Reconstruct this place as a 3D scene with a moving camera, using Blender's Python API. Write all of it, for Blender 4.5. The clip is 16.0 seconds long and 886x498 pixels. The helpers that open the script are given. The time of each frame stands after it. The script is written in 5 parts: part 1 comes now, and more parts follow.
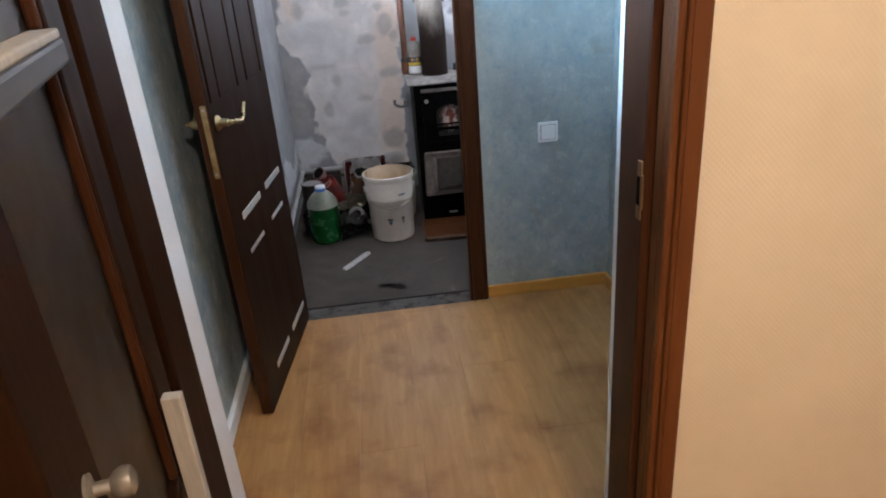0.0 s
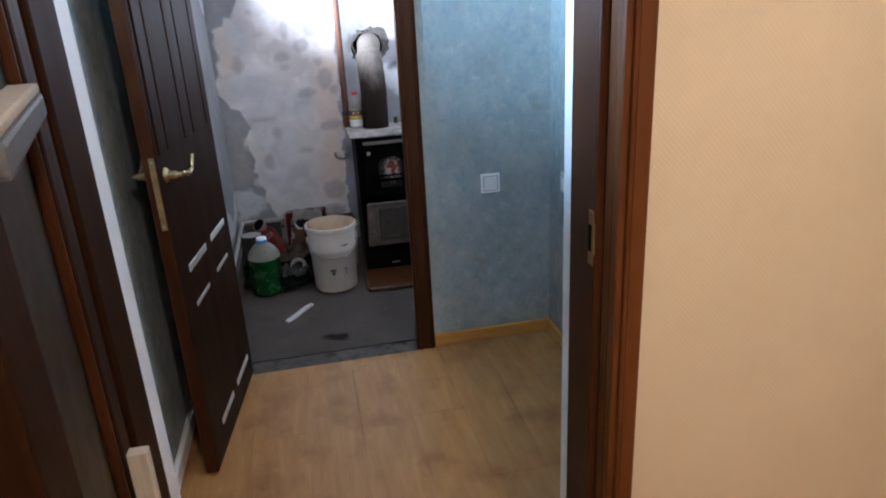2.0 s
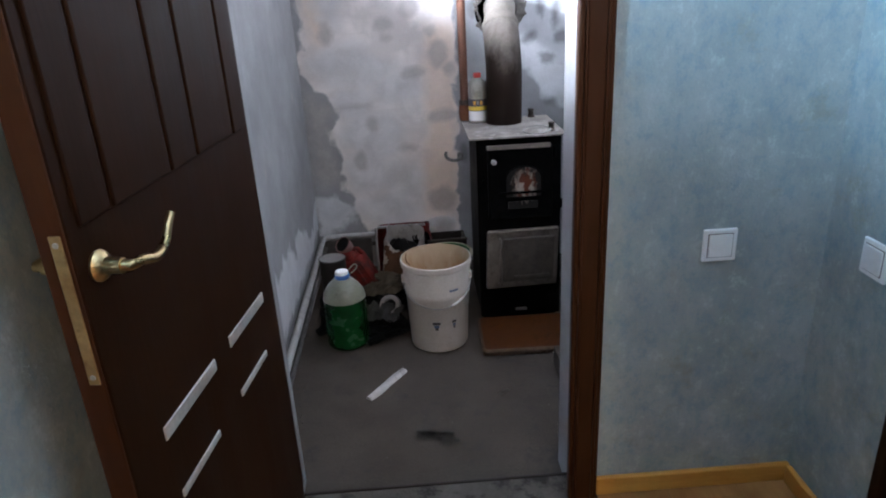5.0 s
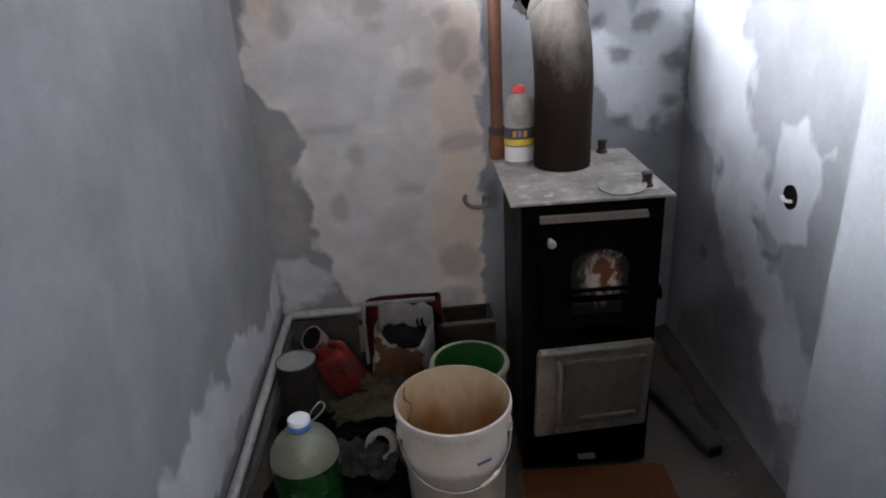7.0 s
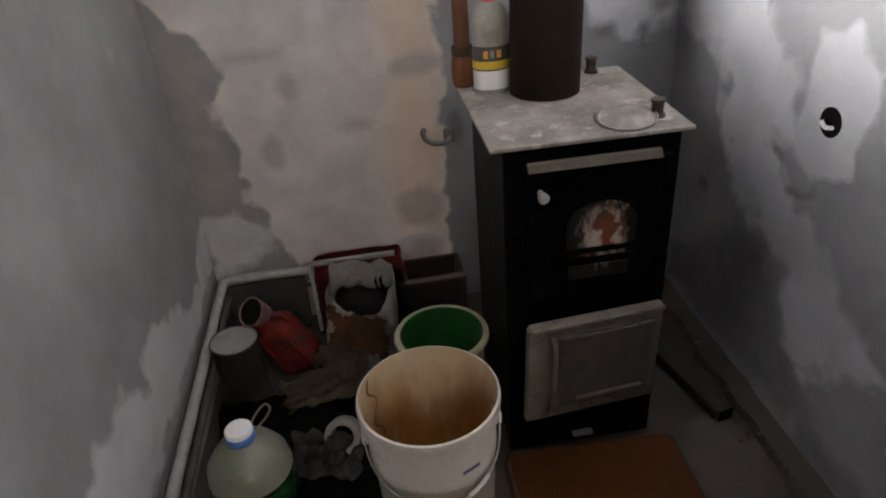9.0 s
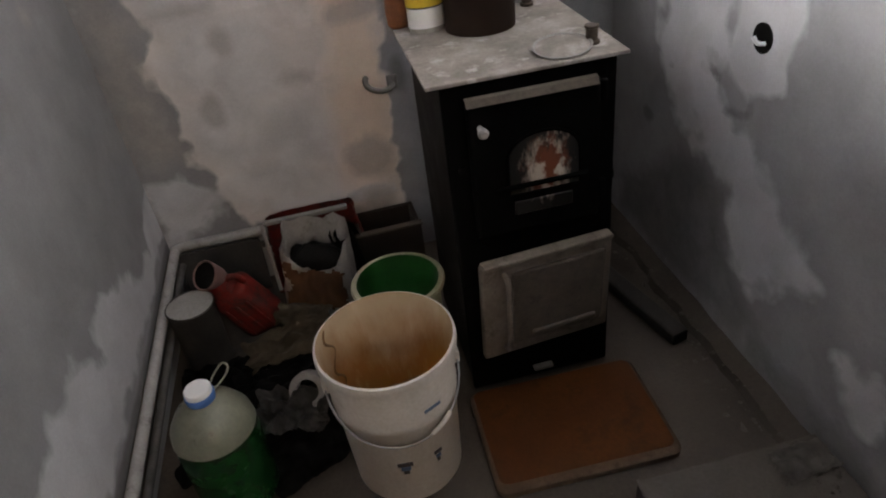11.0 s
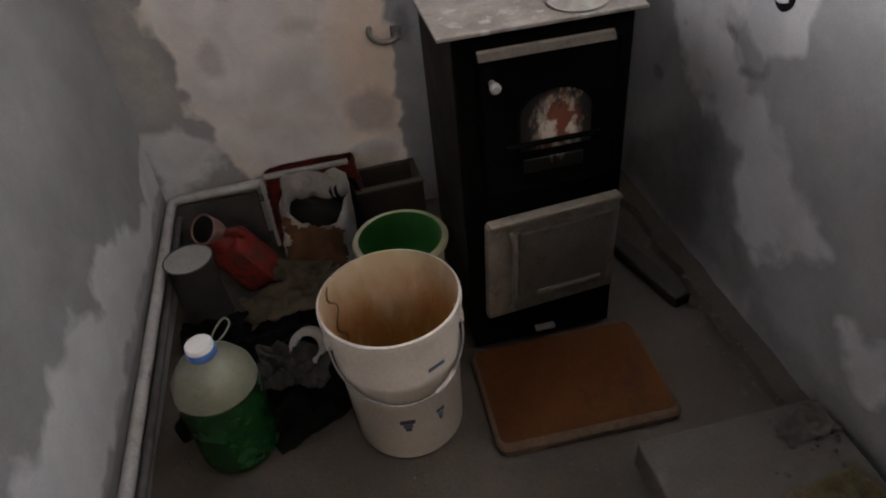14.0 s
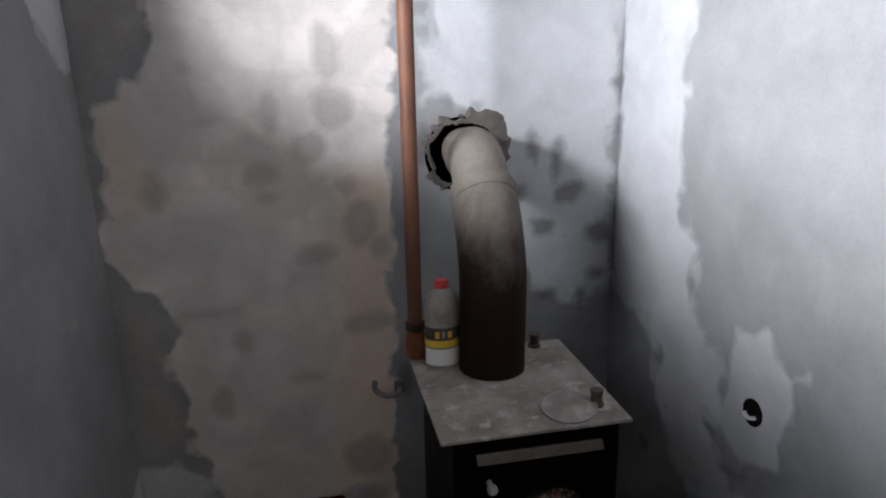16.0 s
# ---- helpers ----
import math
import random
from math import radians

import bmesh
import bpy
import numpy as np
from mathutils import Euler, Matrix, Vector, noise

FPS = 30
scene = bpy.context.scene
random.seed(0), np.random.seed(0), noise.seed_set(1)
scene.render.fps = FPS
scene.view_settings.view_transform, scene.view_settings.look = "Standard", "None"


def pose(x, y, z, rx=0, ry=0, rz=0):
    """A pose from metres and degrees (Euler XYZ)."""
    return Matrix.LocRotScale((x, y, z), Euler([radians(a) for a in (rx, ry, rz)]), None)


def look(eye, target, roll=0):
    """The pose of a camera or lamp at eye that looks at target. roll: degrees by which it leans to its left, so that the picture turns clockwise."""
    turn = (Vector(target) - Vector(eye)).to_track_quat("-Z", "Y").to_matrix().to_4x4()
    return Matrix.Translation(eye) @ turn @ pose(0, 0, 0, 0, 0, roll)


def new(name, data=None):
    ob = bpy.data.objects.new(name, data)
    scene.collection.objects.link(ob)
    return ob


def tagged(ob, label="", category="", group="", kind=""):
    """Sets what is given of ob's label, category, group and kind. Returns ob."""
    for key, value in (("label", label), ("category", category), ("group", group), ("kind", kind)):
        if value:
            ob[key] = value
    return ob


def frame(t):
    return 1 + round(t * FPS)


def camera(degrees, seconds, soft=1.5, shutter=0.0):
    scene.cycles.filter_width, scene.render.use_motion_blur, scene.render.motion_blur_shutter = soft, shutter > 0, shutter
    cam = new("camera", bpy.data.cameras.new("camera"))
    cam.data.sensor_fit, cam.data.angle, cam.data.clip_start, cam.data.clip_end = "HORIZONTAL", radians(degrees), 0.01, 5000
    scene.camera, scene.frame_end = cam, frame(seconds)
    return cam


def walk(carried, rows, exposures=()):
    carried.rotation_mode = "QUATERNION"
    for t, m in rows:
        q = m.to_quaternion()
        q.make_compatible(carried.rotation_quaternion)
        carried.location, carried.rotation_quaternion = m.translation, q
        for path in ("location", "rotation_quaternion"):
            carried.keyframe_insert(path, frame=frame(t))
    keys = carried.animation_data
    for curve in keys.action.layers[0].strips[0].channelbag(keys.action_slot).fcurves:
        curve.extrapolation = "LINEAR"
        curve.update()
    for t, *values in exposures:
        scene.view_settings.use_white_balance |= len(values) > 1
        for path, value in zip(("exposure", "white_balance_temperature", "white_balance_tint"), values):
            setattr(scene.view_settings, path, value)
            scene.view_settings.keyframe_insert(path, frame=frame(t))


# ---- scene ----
cam = camera(66.9, 16.0, 2.0)
METRES, EYE, TILT, LEAN, TURN = 3.8, 1.5, 0.0, 0.0, -4.7
ROWS = [
    (0.0, 0.0, 0.0, 0.0, -1.89, -24.2, 4.2),
    (0.5, -0.0021, 0.0271, -0.003, -5.13, -23.51, 3.04),
    (1.0, 0.0023, 0.0585, 0.0025, -2.89, -21.39, 3.6),
    (1.5, -0.0022, 0.049, 0.0021, -2.81, -20.1, 3.61),
    (2.0, -0.0126, -0.0081, 0.0032, -7.36, -20.24, 2.94),
    (2.5, -0.0166, -0.0214, 0.0054, -10.29, -20.9, 2.97),
    (3.0, -0.025, 0.0109, 0.0053, -8.65, -20.76, 2.89),
    (3.5, -0.0161, 0.0634, 0.0049, -0.91, -20.53, 3.51),
    (4.0, -0.0187, 0.1406, -0.0036, 1.5, -20.63, 3.19),
    (6.5, -0.0583, 0.5306, -0.0353, 1.33, -23.6, 2.41),
    (7.0, -0.0525, 0.6084, -0.0342, 2.03, -23.86, 3.2),
    (7.5, -0.0552, 0.6579, -0.0366, 1.4, -25.28, 2.87),
    (8.0, -0.0628, 0.6923, -0.0404, -2.47, -27.12, 1.98),
    (8.5, -0.0598, 0.6991, -0.0431, -2.74, -28.4, 2.62),
    (9.0, -0.0623, 0.7035, -0.051, -3.15, -31.37, 4.14),
    (11.5, -0.0503, 0.6983, -0.0611, -8.97, -35.73, 6.95),
    (12.0, -0.0563, 0.6996, -0.064, -9.99, -36.31, 7.09),
    (12.5, -0.0592, 0.7004, -0.0687, -9.74, -37.11, 6.68),
    (13.0, -0.0609, 0.703, -0.0697, -9.17, -38.04, 6.37),
    (13.5, -0.0621, 0.7049, -0.0714, -8.25, -38.7, 5.68),
    (14.0, -0.0591, 0.705, -0.0628, -7.67, -38.92, 5.05),
    (14.5, -0.0561, 0.7078, -0.0451, -7.67, -33.99, 4.31),
    (15.0, -0.0587, 0.7085, -0.0325, -7.35, -29.74, 2.85),
    (15.5, -0.0596, 0.7081, -0.0116, -6.89, -21.72, 2.68),
    (16.0, -0.0636, 0.7073, 0.0072, -6.88, -15.98, 1.11),
]
walk(cam, [(t, pose(0, 0, EYE, TILT, LEAN, TURN) @ pose(METRES * x, METRES * y, METRES * z, 90 + pitch, roll, yaw)) for t, x, y, z, yaw, pitch, roll in ROWS],
     [(0, 0.72, 6000, 13), (0.6, 0.6, 5800, 13), (1.0, 0.3, 5450, 13), (1.6, 0.46, 5650, 15), (2.4, 0.42, 5750, 13), (3.0, 0.66, 5500, 14), (4.2, 0.68, 5750, 14), (6.5, 0.2, 6200, 15), (7.2, 0.26, 6400, 15), (8.0, 0.08, 6900, 15), (9, 0.12, 7200, 15), (12, 0.1, 7350, 17), (14, 0.12, 7300, 17), (15, -0.08, 7050, 17), (15.5, -0.04, 7000, 17), (16, -1.1, 6600, 14)])

# ---- world and lights ----
world = bpy.data.worlds.new("sky")
scene.world = world
world.use_nodes = True
wn = world.node_tree
sky = wn.nodes.new("ShaderNodeTexSky")
sky.sky_type, sky.sun_disc = "NISHITA", False
sky.sun_elevation, sky.sun_rotation = radians(40), radians(250)
wn.links.new(sky.outputs[0], wn.nodes["Background"].inputs[0])
wn.nodes["Background"].inputs[1].default_value = 0.12


def lamp(name, kind, m, energy, colour, **kw):
    data = bpy.data.lights.new(name, kind)
    data.energy, data.color = energy, colour
    if kind == "AREA":
        data.shape, data.size, data.size_y = "RECTANGLE", kw["w"], kw["h"]
    if kind == "POINT":
        data.shadow_soft_size = kw["r"]
    if kind == "SUN":
        data.angle = kw["angle"]
    ob = new(name, data)
    ob.matrix_world = m
    return ob


lamp("sun", "SUN", look((-1, -3, 4), (0, 0, 0)), 1.0, (1, 0.96, 0.9), angle=radians(12))
# daylight through the low, deep-set windows high in the left-hand walls
lamp("boiler_window_light", "AREA", look((-0.845, 3.375, 1.705), (0.9, 3.70, 1.735)), 255, (0.86, 0.93, 1.0), w=0.70, h=0.15)
lamp("hall_window_light", "AREA", look((-0.845, 1.70, 1.735), (0.9, 2.10, 1.80)), 76, (0.52, 0.79, 1.0), w=0.32, h=0.12)
# unseen hall lamp, added to lift the walls and door reveals
lamp("hall_fill_bulb", "POINT", pose(0.42, 1.72, 2.50), 4.6, (0.95, 0.97, 1.0), r=0.07)
# warm ceiling lamp of the first room
lamp("room_bulb", "POINT", pose(0.38, -0.75, 2.48), 50, (1.0, 0.83, 0.63), r=0.05)

# ---- materials ----


def nodes(name):
    m = bpy.data.materials.new(name)
    m.use_nodes = True
    return m, m.node_tree, m.node_tree.nodes["Principled BSDF"]


def tex(nt, kind, scale, detail=4.0, rough=0.6, coord="Object", stretch=(1, 1, 1)):
    c = nt.nodes.new("ShaderNodeTexCoord")
    mp = nt.nodes.new("ShaderNodeMapping")
    mp.inputs["Scale"].default_value = stretch
    nt.links.new(c.outputs[coord], mp.inputs[0])
    n = nt.nodes.new(kind)
    n.inputs["Scale"].default_value = scale
    if kind == "ShaderNodeTexNoise":
        n.inputs["Detail"].default_value, n.inputs["Roughness"].default_value = detail, rough
    nt.links.new(mp.outputs[0], n.inputs["Vector"])
    return n


def ramp(nt, src, lo, hi, a=(0, 0, 0), b=(1, 1, 1)):
    r = nt.nodes.new("ShaderNodeValToRGB")
    e = r.color_ramp.elements
    e[0].position, e[1].position = lo, hi
    e[0].color, e[1].color = (*a, 1), (*b, 1)
    nt.links.new(src, r.inputs[0])
    return r.outputs[0]


def mix(nt, fac, a, b, how="MIX"):
    n = nt.nodes.new("ShaderNodeMix")
    n.data_type, n.blend_type = "RGBA", how
    for sock, v in ((n.inputs[0], fac), (n.inputs[6], a), (n.inputs[7], b)):
        if isinstance(v, tuple):
            sock.default_value = (*v, 1)
        elif isinstance(v, float):
            sock.default_value = v
        else:
            nt.links.new(v, sock)
    return n.outputs[2]


def math_node(nt, op, a, b, c=None):
    n = nt.nodes.new("ShaderNodeMath")
    n.operation = op
    for i, v in enumerate((a, b, c)):
        if v is None:
            continue
        if isinstance(v, (int, float)):
            n.inputs[i].default_value = v
        else:
            nt.links.new(v, n.inputs[i])
    return n.outputs[0]


def bump(nt, p, height, strength=0.3, dist=0.004):
    b = nt.nodes.new("ShaderNodeBump")
    b.inputs["Strength"].default_value, b.inputs["Distance"].default_value = strength, dist
    nt.links.new(height, b.inputs["Height"])
    nt.links.new(b.outputs[0], p.inputs["Normal"])


def surface(name, a, b, scale=6.0, rough=(0.5, 0.7), metal=0.0, grain=120.0, relief=0.15, stretch=(1, 1, 1), dirt=None, dirt_at=(0.55, 0.75), coat=0.0, spec=0.4):
    """Two tones at a broad scale, fine grain over them, optional dirt patches."""
    m, nt, p = nodes(name)
    n1 = tex(nt, "ShaderNodeTexNoise", scale, 5, 0.6, stretch=stretch)
    n2 = tex(nt, "ShaderNodeTexNoise", grain, 3, 0.6, stretch=stretch)
    c = mix(nt, ramp(nt, n1.outputs[0], 0.3, 0.7), a, b)
    c = mix(nt, 0.35, c, ramp(nt, n2.outputs[0], 0.3, 0.7, (0.35, 0.35, 0.35), (0.65, 0.65, 0.65)), "OVERLAY")
    if dirt:
        n3 = tex(nt, "ShaderNodeTexNoise", scale * 1.7, 6, 0.7)
        c = mix(nt, ramp(nt, n3.outputs[0], *dirt_at), c, dirt)
    nt.links.new(c, p.inputs["Base Color"])
    nt.links.new(ramp(nt, n1.outputs[0], 0.3, 0.7, (rough[0],) * 3, (rough[1],) * 3), p.inputs["Roughness"])
    p.inputs["Metallic"].default_value = metal
    p.inputs["Specular IOR Level"].default_value = spec
    p.inputs["Coat Weight"].default_value = coat
    bump(nt, p, n2.outputs[0], relief)
    return m


def plaster(name, base_a, base_b, skim, dark, tan, cool, damp, rosy):
    """Rough cement under hand-trowelled coats, each laid by an attribute of the wall: warm coat (tan), rosier and
    greyer tones over it (rosy, cool), white skim (skim), damp rings and brown-grey areas (damp) and dark areas (dark):
    soot, bare dark cement and shadow painted low on the side walls.
    """
    m, nt, p = nodes(name)
    big = tex(nt, "ShaderNodeTexNoise", 3.2, 6, 0.65)
    mid = tex(nt, "ShaderNodeTexNoise", 14, 6, 0.65)
    lump = tex(nt, "ShaderNodeTexNoise", 12, 2.5, 0.45)
    lump.inputs["Distortion"].default_value = 0.3
    fine = tex(nt, "ShaderNodeTexNoise", 160, 3, 0.6)
    soft = tex(nt, "ShaderNodeTexNoise", 7.5, 3, 0.5)
    soft.inputs["Distortion"].default_value = 0.4
    stroke = tex(nt, "ShaderNodeTexNoise", 9, 4, 0.6, stretch=(0.5, 0.5, 2.2))
    c = mix(nt, ramp(nt, big.outputs[0], 0.36, 0.64), base_a, base_b)
    c = mix(nt, math_node(nt, "MULTIPLY", ramp(nt, soft.outputs[0], 0.55, 0.75), 0.10), c, skim)

    def mask(attr, wob, lo=0.42, hi=0.58, by=mid):
        a = nt.nodes.new("ShaderNodeAttribute")
        a.attribute_name = attr
        w = math_node(nt, "MULTIPLY_ADD", by.outputs[0], wob, -wob / 2)
        return ramp(nt, math_node(nt, "ADD", a.outputs["Fac"], w), lo, hi)

    mt, ms, md = mask("tan", 1.3, 0.40, 0.60, lump), mask("skim", 1.4, 0.36, 0.68, lump), mask("dark", 1.0, 0.30, 0.75, mid)
    mr, mc, mw = mask("rosy", 0.8, 0.25, 0.8, soft), mask("cool", 0.8, 0.32, 0.68, soft), mask("damp", 0.8, 0.25, 0.75, mid)
    warm = mix(nt, ramp(nt, mid.outputs[0], 0.3, 0.7), tan, tuple(v * 0.92 for v in tan))
    warm = mix(nt, math_node(nt, "MULTIPLY", ramp(nt, soft.outputs[0], 0.42, 0.62), 0.9), warm, tuple(v * 1.25 for v in tan))
    warm = mix(nt, math_node(nt, "MULTIPLY", ramp(nt, stroke.outputs[0], 0.52, 0.66), 0.30), warm, tuple(v * 0.80 for v in tan))
    warm = mix(nt, mr, warm, mix(nt, ramp(nt, mid.outputs[0], 0.3, 0.7), rosy, tuple(v * 0.88 for v in rosy)))
    warm = mix(nt, math_node(nt, "MULTIPLY", mc, 0.8), warm, mix(nt, ramp(nt, soft.outputs[0], 0.35, 0.65), cool, tuple(v * 1.25 for v in cool)))
    c = mix(nt, mt, c, warm)
    chalk = mix(nt, ramp(nt, mid.outputs[0], 0.3, 0.75), skim, tuple(v * 0.88 for v in skim))
    chalk = mix(nt, math_node(nt, "MULTIPLY", ramp(nt, soft.outputs[0], 0.46, 0.66), 0.45), chalk, tuple(v * 0.68 for v in skim))
    c = mix(nt, math_node(nt, "MULTIPLY", ms, 0.92), c, chalk)
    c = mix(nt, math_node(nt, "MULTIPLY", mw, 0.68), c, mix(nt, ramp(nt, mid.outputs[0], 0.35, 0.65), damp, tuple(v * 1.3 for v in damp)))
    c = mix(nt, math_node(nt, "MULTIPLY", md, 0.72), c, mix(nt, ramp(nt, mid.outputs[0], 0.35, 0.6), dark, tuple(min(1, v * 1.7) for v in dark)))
    c = mix(nt, 0.22, c, ramp(nt, fine.outputs[0], 0.3, 0.7, (0.38,) * 3, (0.62,) * 3), "OVERLAY")
    nt.links.new(c, p.inputs["Base Color"])
    p.inputs["Roughness"].default_value = 0.85
    h = math_node(nt, "MULTIPLY_ADD", math_node(nt, "ADD", ms, mt), 0.4, math_node(nt, "ADD", math_node(nt, "MULTIPLY", mid.outputs[0], 0.45), math_node(nt, "MULTIPLY", fine.outputs[0], 0.10)))
    bump(nt, p, math_node(nt, "MULTIPLY_ADD", stroke.outputs[0], 0.3, h), 0.45, 0.006)
    return m


M_BOILER = plaster("cement_plaster", (0.225, 0.222, 0.226), (0.30, 0.297, 0.300), (0.56, 0.56, 0.572), (0.085, 0.082, 0.080), (0.615, 0.562, 0.530), (0.46, 0.446, 0.440), (0.30, 0.272, 0.253), (0.71, 0.585, 0.49))
M_CEMENT = surface("cement_floor", (0.052, 0.042, 0.034), (0.080, 0.066, 0.055), 4.0, (0.8, 0.95), relief=0.4, spec=0.15, dirt=(0.042, 0.039, 0.036), dirt_at=(0.56, 0.72))
M_SILL = surface("worn_grey_sill", (0.058, 0.050, 0.044), (0.105, 0.094, 0.084), 9, (0.75, 0.9), relief=0.6, spec=0.12, dirt=(0.028, 0.025, 0.022), dirt_at=(0.50, 0.62))
M_CEILING = surface("ceiling_whitewash", (0.72, 0.72, 0.72), (0.78, 0.78, 0.77), 3, (0.8, 0.9))
M_CEIL_GREY = surface("bare_cement_ceiling", (0.12, 0.12, 0.121), (0.165, 0.165, 0.165), 3, (0.8, 0.95), relief=0.4)
M_WHITE_REVEAL = surface("white_painted_plaster", (0.74, 0.74, 0.75), (0.8, 0.8, 0.8), 5, (0.5, 0.65), relief=0.2)
M_YELLOW_WOOD = surface("yellow_pine", (0.50, 0.225, 0.036), (0.60, 0.30, 0.06), 5, (0.4, 0.55), stretch=(1, 1, 8), relief=0.1)


def teal_wall():
    """Blue-green liquid wallpaper with pearly flakes."""
    m, nt, p = nodes("teal_flock_plaster")
    a = tex(nt, "ShaderNodeTexNoise", 5, 5, 0.65, stretch=(1, 1, 0.8))
    f = tex(nt, "ShaderNodeTexNoise", 19, 5, 0.78, stretch=(1, 1, 0.8))
    v = tex(nt, "ShaderNodeTexVoronoi", 130)
    c = mix(nt, ramp(nt, a.outputs[0], 0.3, 0.7), (0.265, 0.305, 0.305), (0.38, 0.415, 0.41))
    c = mix(nt, math_node(nt, "MULTIPLY", ramp(nt, f.outputs[0], 0.5, 0.64), 0.5), c, (0.15, 0.265, 0.33))
    c = mix(nt, math_node(nt, "MULTIPLY", ramp(nt, f.outputs[0], 0.32, 0.45, (1, 1, 1), (0, 0, 0)), 0.55), c, (0.50, 0.56, 0.54))
    o = tex(nt, "ShaderNodeTexNoise", 9, 5, 0.7)
    c = mix(nt, math_node(nt, "MULTIPLY", ramp(nt, o.outputs[0], 0.58, 0.72), 0.5), c, (0.24, 0.235, 0.15))
    nt.links.new(c, p.inputs["Base Color"])
    nt.links.new(ramp(nt, f.outputs[0], 0.35, 0.65, (0.42,) * 3, (0.75,) * 3), p.inputs["Roughness"])
    bump(nt, p, math_node(nt, "ADD", f.outputs[0], math_node(nt, "MULTIPLY", v.outputs[0], 0.4)), 0.3, 0.003)
    return m


M_TEAL = teal_wall()


def cream_wall():
    """Cream woven glass-fibre wallpaper: small diamonds in relief."""
    m, nt, p = nodes("cream_woven_wallpaper")
    c = nt.nodes.new("ShaderNodeTexCoord")
    w = []
    for ang in (42, -42):
        mp = nt.nodes.new("ShaderNodeMapping")
        mp.inputs["Rotation"].default_value = (0, radians(ang), 0)
        nt.links.new(c.outputs["Object"], mp.inputs[0])
        t = nt.nodes.new("ShaderNodeTexWave")
        t.inputs["Scale"].default_value, t.inputs["Distortion"].default_value = 42.0, 0.4
        nt.links.new(mp.outputs[0], t.inputs["Vector"])
        w.append(t.outputs["Fac"])
    h = math_node(nt, "MULTIPLY", w[0], w[1])
    n = tex(nt, "ShaderNodeTexNoise", 2.5, 4, 0.6)
    col = mix(nt, ramp(nt, n.outputs[0], 0.3, 0.7), (0.62, 0.52, 0.38), (0.68, 0.575, 0.43))
    col = mix(nt, math_node(nt, "MULTIPLY", h, 0.13), col, (0.74, 0.65, 0.5))
    nt.links.new(col, p.inputs["Base Color"])
    p.inputs["Roughness"].default_value = 0.7
    bump(nt, p, h, 0.17, 0.003)
    return m


M_CREAM = cream_wall()


floor_hall = tagged(new("floor"), "tan oak laminate with dark scuffs and dirt", kind="structure")


def laminate():
    m, nt, p = nodes("oak_laminate")
    oi = nt.nodes.new("ShaderNodeObjectInfo")
    g = tex(nt, "ShaderNodeTexNoise", 26, 6, 0.65, stretch=(1, 0.12, 1))
    d = tex(nt, "ShaderNodeTexNoise", 8.0, 3, 0.45)
    for nd in nt.nodes:
        if nd.type == "TEX_COORD":
            nd.object = floor_hall if nd.outputs["Object"].links[0].to_node == d.inputs["Vector"].links[0].from_node else None
    c = mix(nt, ramp(nt, g.outputs[0], 0.3, 0.7), (0.29, 0.128, 0.037), (0.43, 0.220, 0.076))
    c = mix(nt, math_node(nt, "MULTIPLY", oi.outputs["Random"], 0.25), c, (0.37, 0.205, 0.08))
    k = tex(nt, "ShaderNodeTexNoise", 7, 5, 0.6, coord="Generated", stretch=(1.0, 3.0, 1))
    c = mix(nt, math_node(nt, "MULTIPLY", ramp(nt, d.outputs[0], 0.5, 0.74), 0.6), c, (0.175, 0.062, 0.020))
    nt.links.new(c, p.inputs["Base Color"])
    nt.links.new(ramp(nt, k.outputs[0], 0.3, 0.7, (0.32,) * 3, (0.5,) * 3), p.inputs["Roughness"])
    p.inputs["Specular IOR Level"].default_value = 0.3
    bump(nt, p, g.outputs[0], 0.1)
    return m


M_LAMINATE = laminate()
M_BROWN = surface("dark_brown_door_film", (0.0145, 0.0052, 0.0021), (0.025, 0.0093, 0.0037), 9, (0.4, 0.55), grain=70, relief=0.08, stretch=(1, 1, 0.12), spec=0.07)
M_BROWN_EDGE = surface("red_brown_veneer", (0.090, 0.027, 0.007), (0.142, 0.047, 0.013), 11, (0.35, 0.5), grain=80, relief=0.08, stretch=(1, 1, 0.1), coat=0.0, spec=0.2)
M_CASING = surface("dark_red_brown_veneer", (0.034, 0.0105, 0.0035), (0.060, 0.020, 0.007), 11, (0.4, 0.55), grain=80, relief=0.08, stretch=(1, 1, 0.1), spec=0.12)
M_BATTEN = surface("pale_pine", (0.36, 0.32, 0.27), (0.45, 0.4, 0.34), 9, (0.6, 0.75), stretch=(1, 1, 0.1))
M_BRASS = surface("worn_brass", (0.46, 0.33, 0.15), (0.58, 0.44, 0.23), 30, (0.25, 0.4), 1.0, relief=0.05)
M_SATIN = surface("satin_aluminium", (0.5, 0.48, 0.45), (0.6, 0.58, 0.55), 30, (0.4, 0.55), 0.5, relief=0.05)
M_WHITE_PLASTIC = surface("white_plastic", (0.78, 0.78, 0.78), (0.82, 0.82, 0.81), 20, (0.35, 0.45), relief=0.03)
M_PIPE_WHITE = surface("dusty_white_pipe", (0.27, 0.26, 0.25), (0.40, 0.388, 0.375), 12, (0.5, 0.7), dirt=(0.13, 0.12, 0.11))
M_BLACK_IRON = surface("sooty_black_iron", (0.0015, 0.0014, 0.0014), (0.0032, 0.003, 0.0029), 10, (0.65, 0.9), 0.0, relief=0.25, spec=0.025)
M_STOVE_SIDE = surface("grey_brown_sheet_steel", (0.006, 0.0048, 0.0043), (0.014, 0.0118, 0.0105), 7, (0.55, 0.75), 0.0, relief=0.2, spec=0.06)
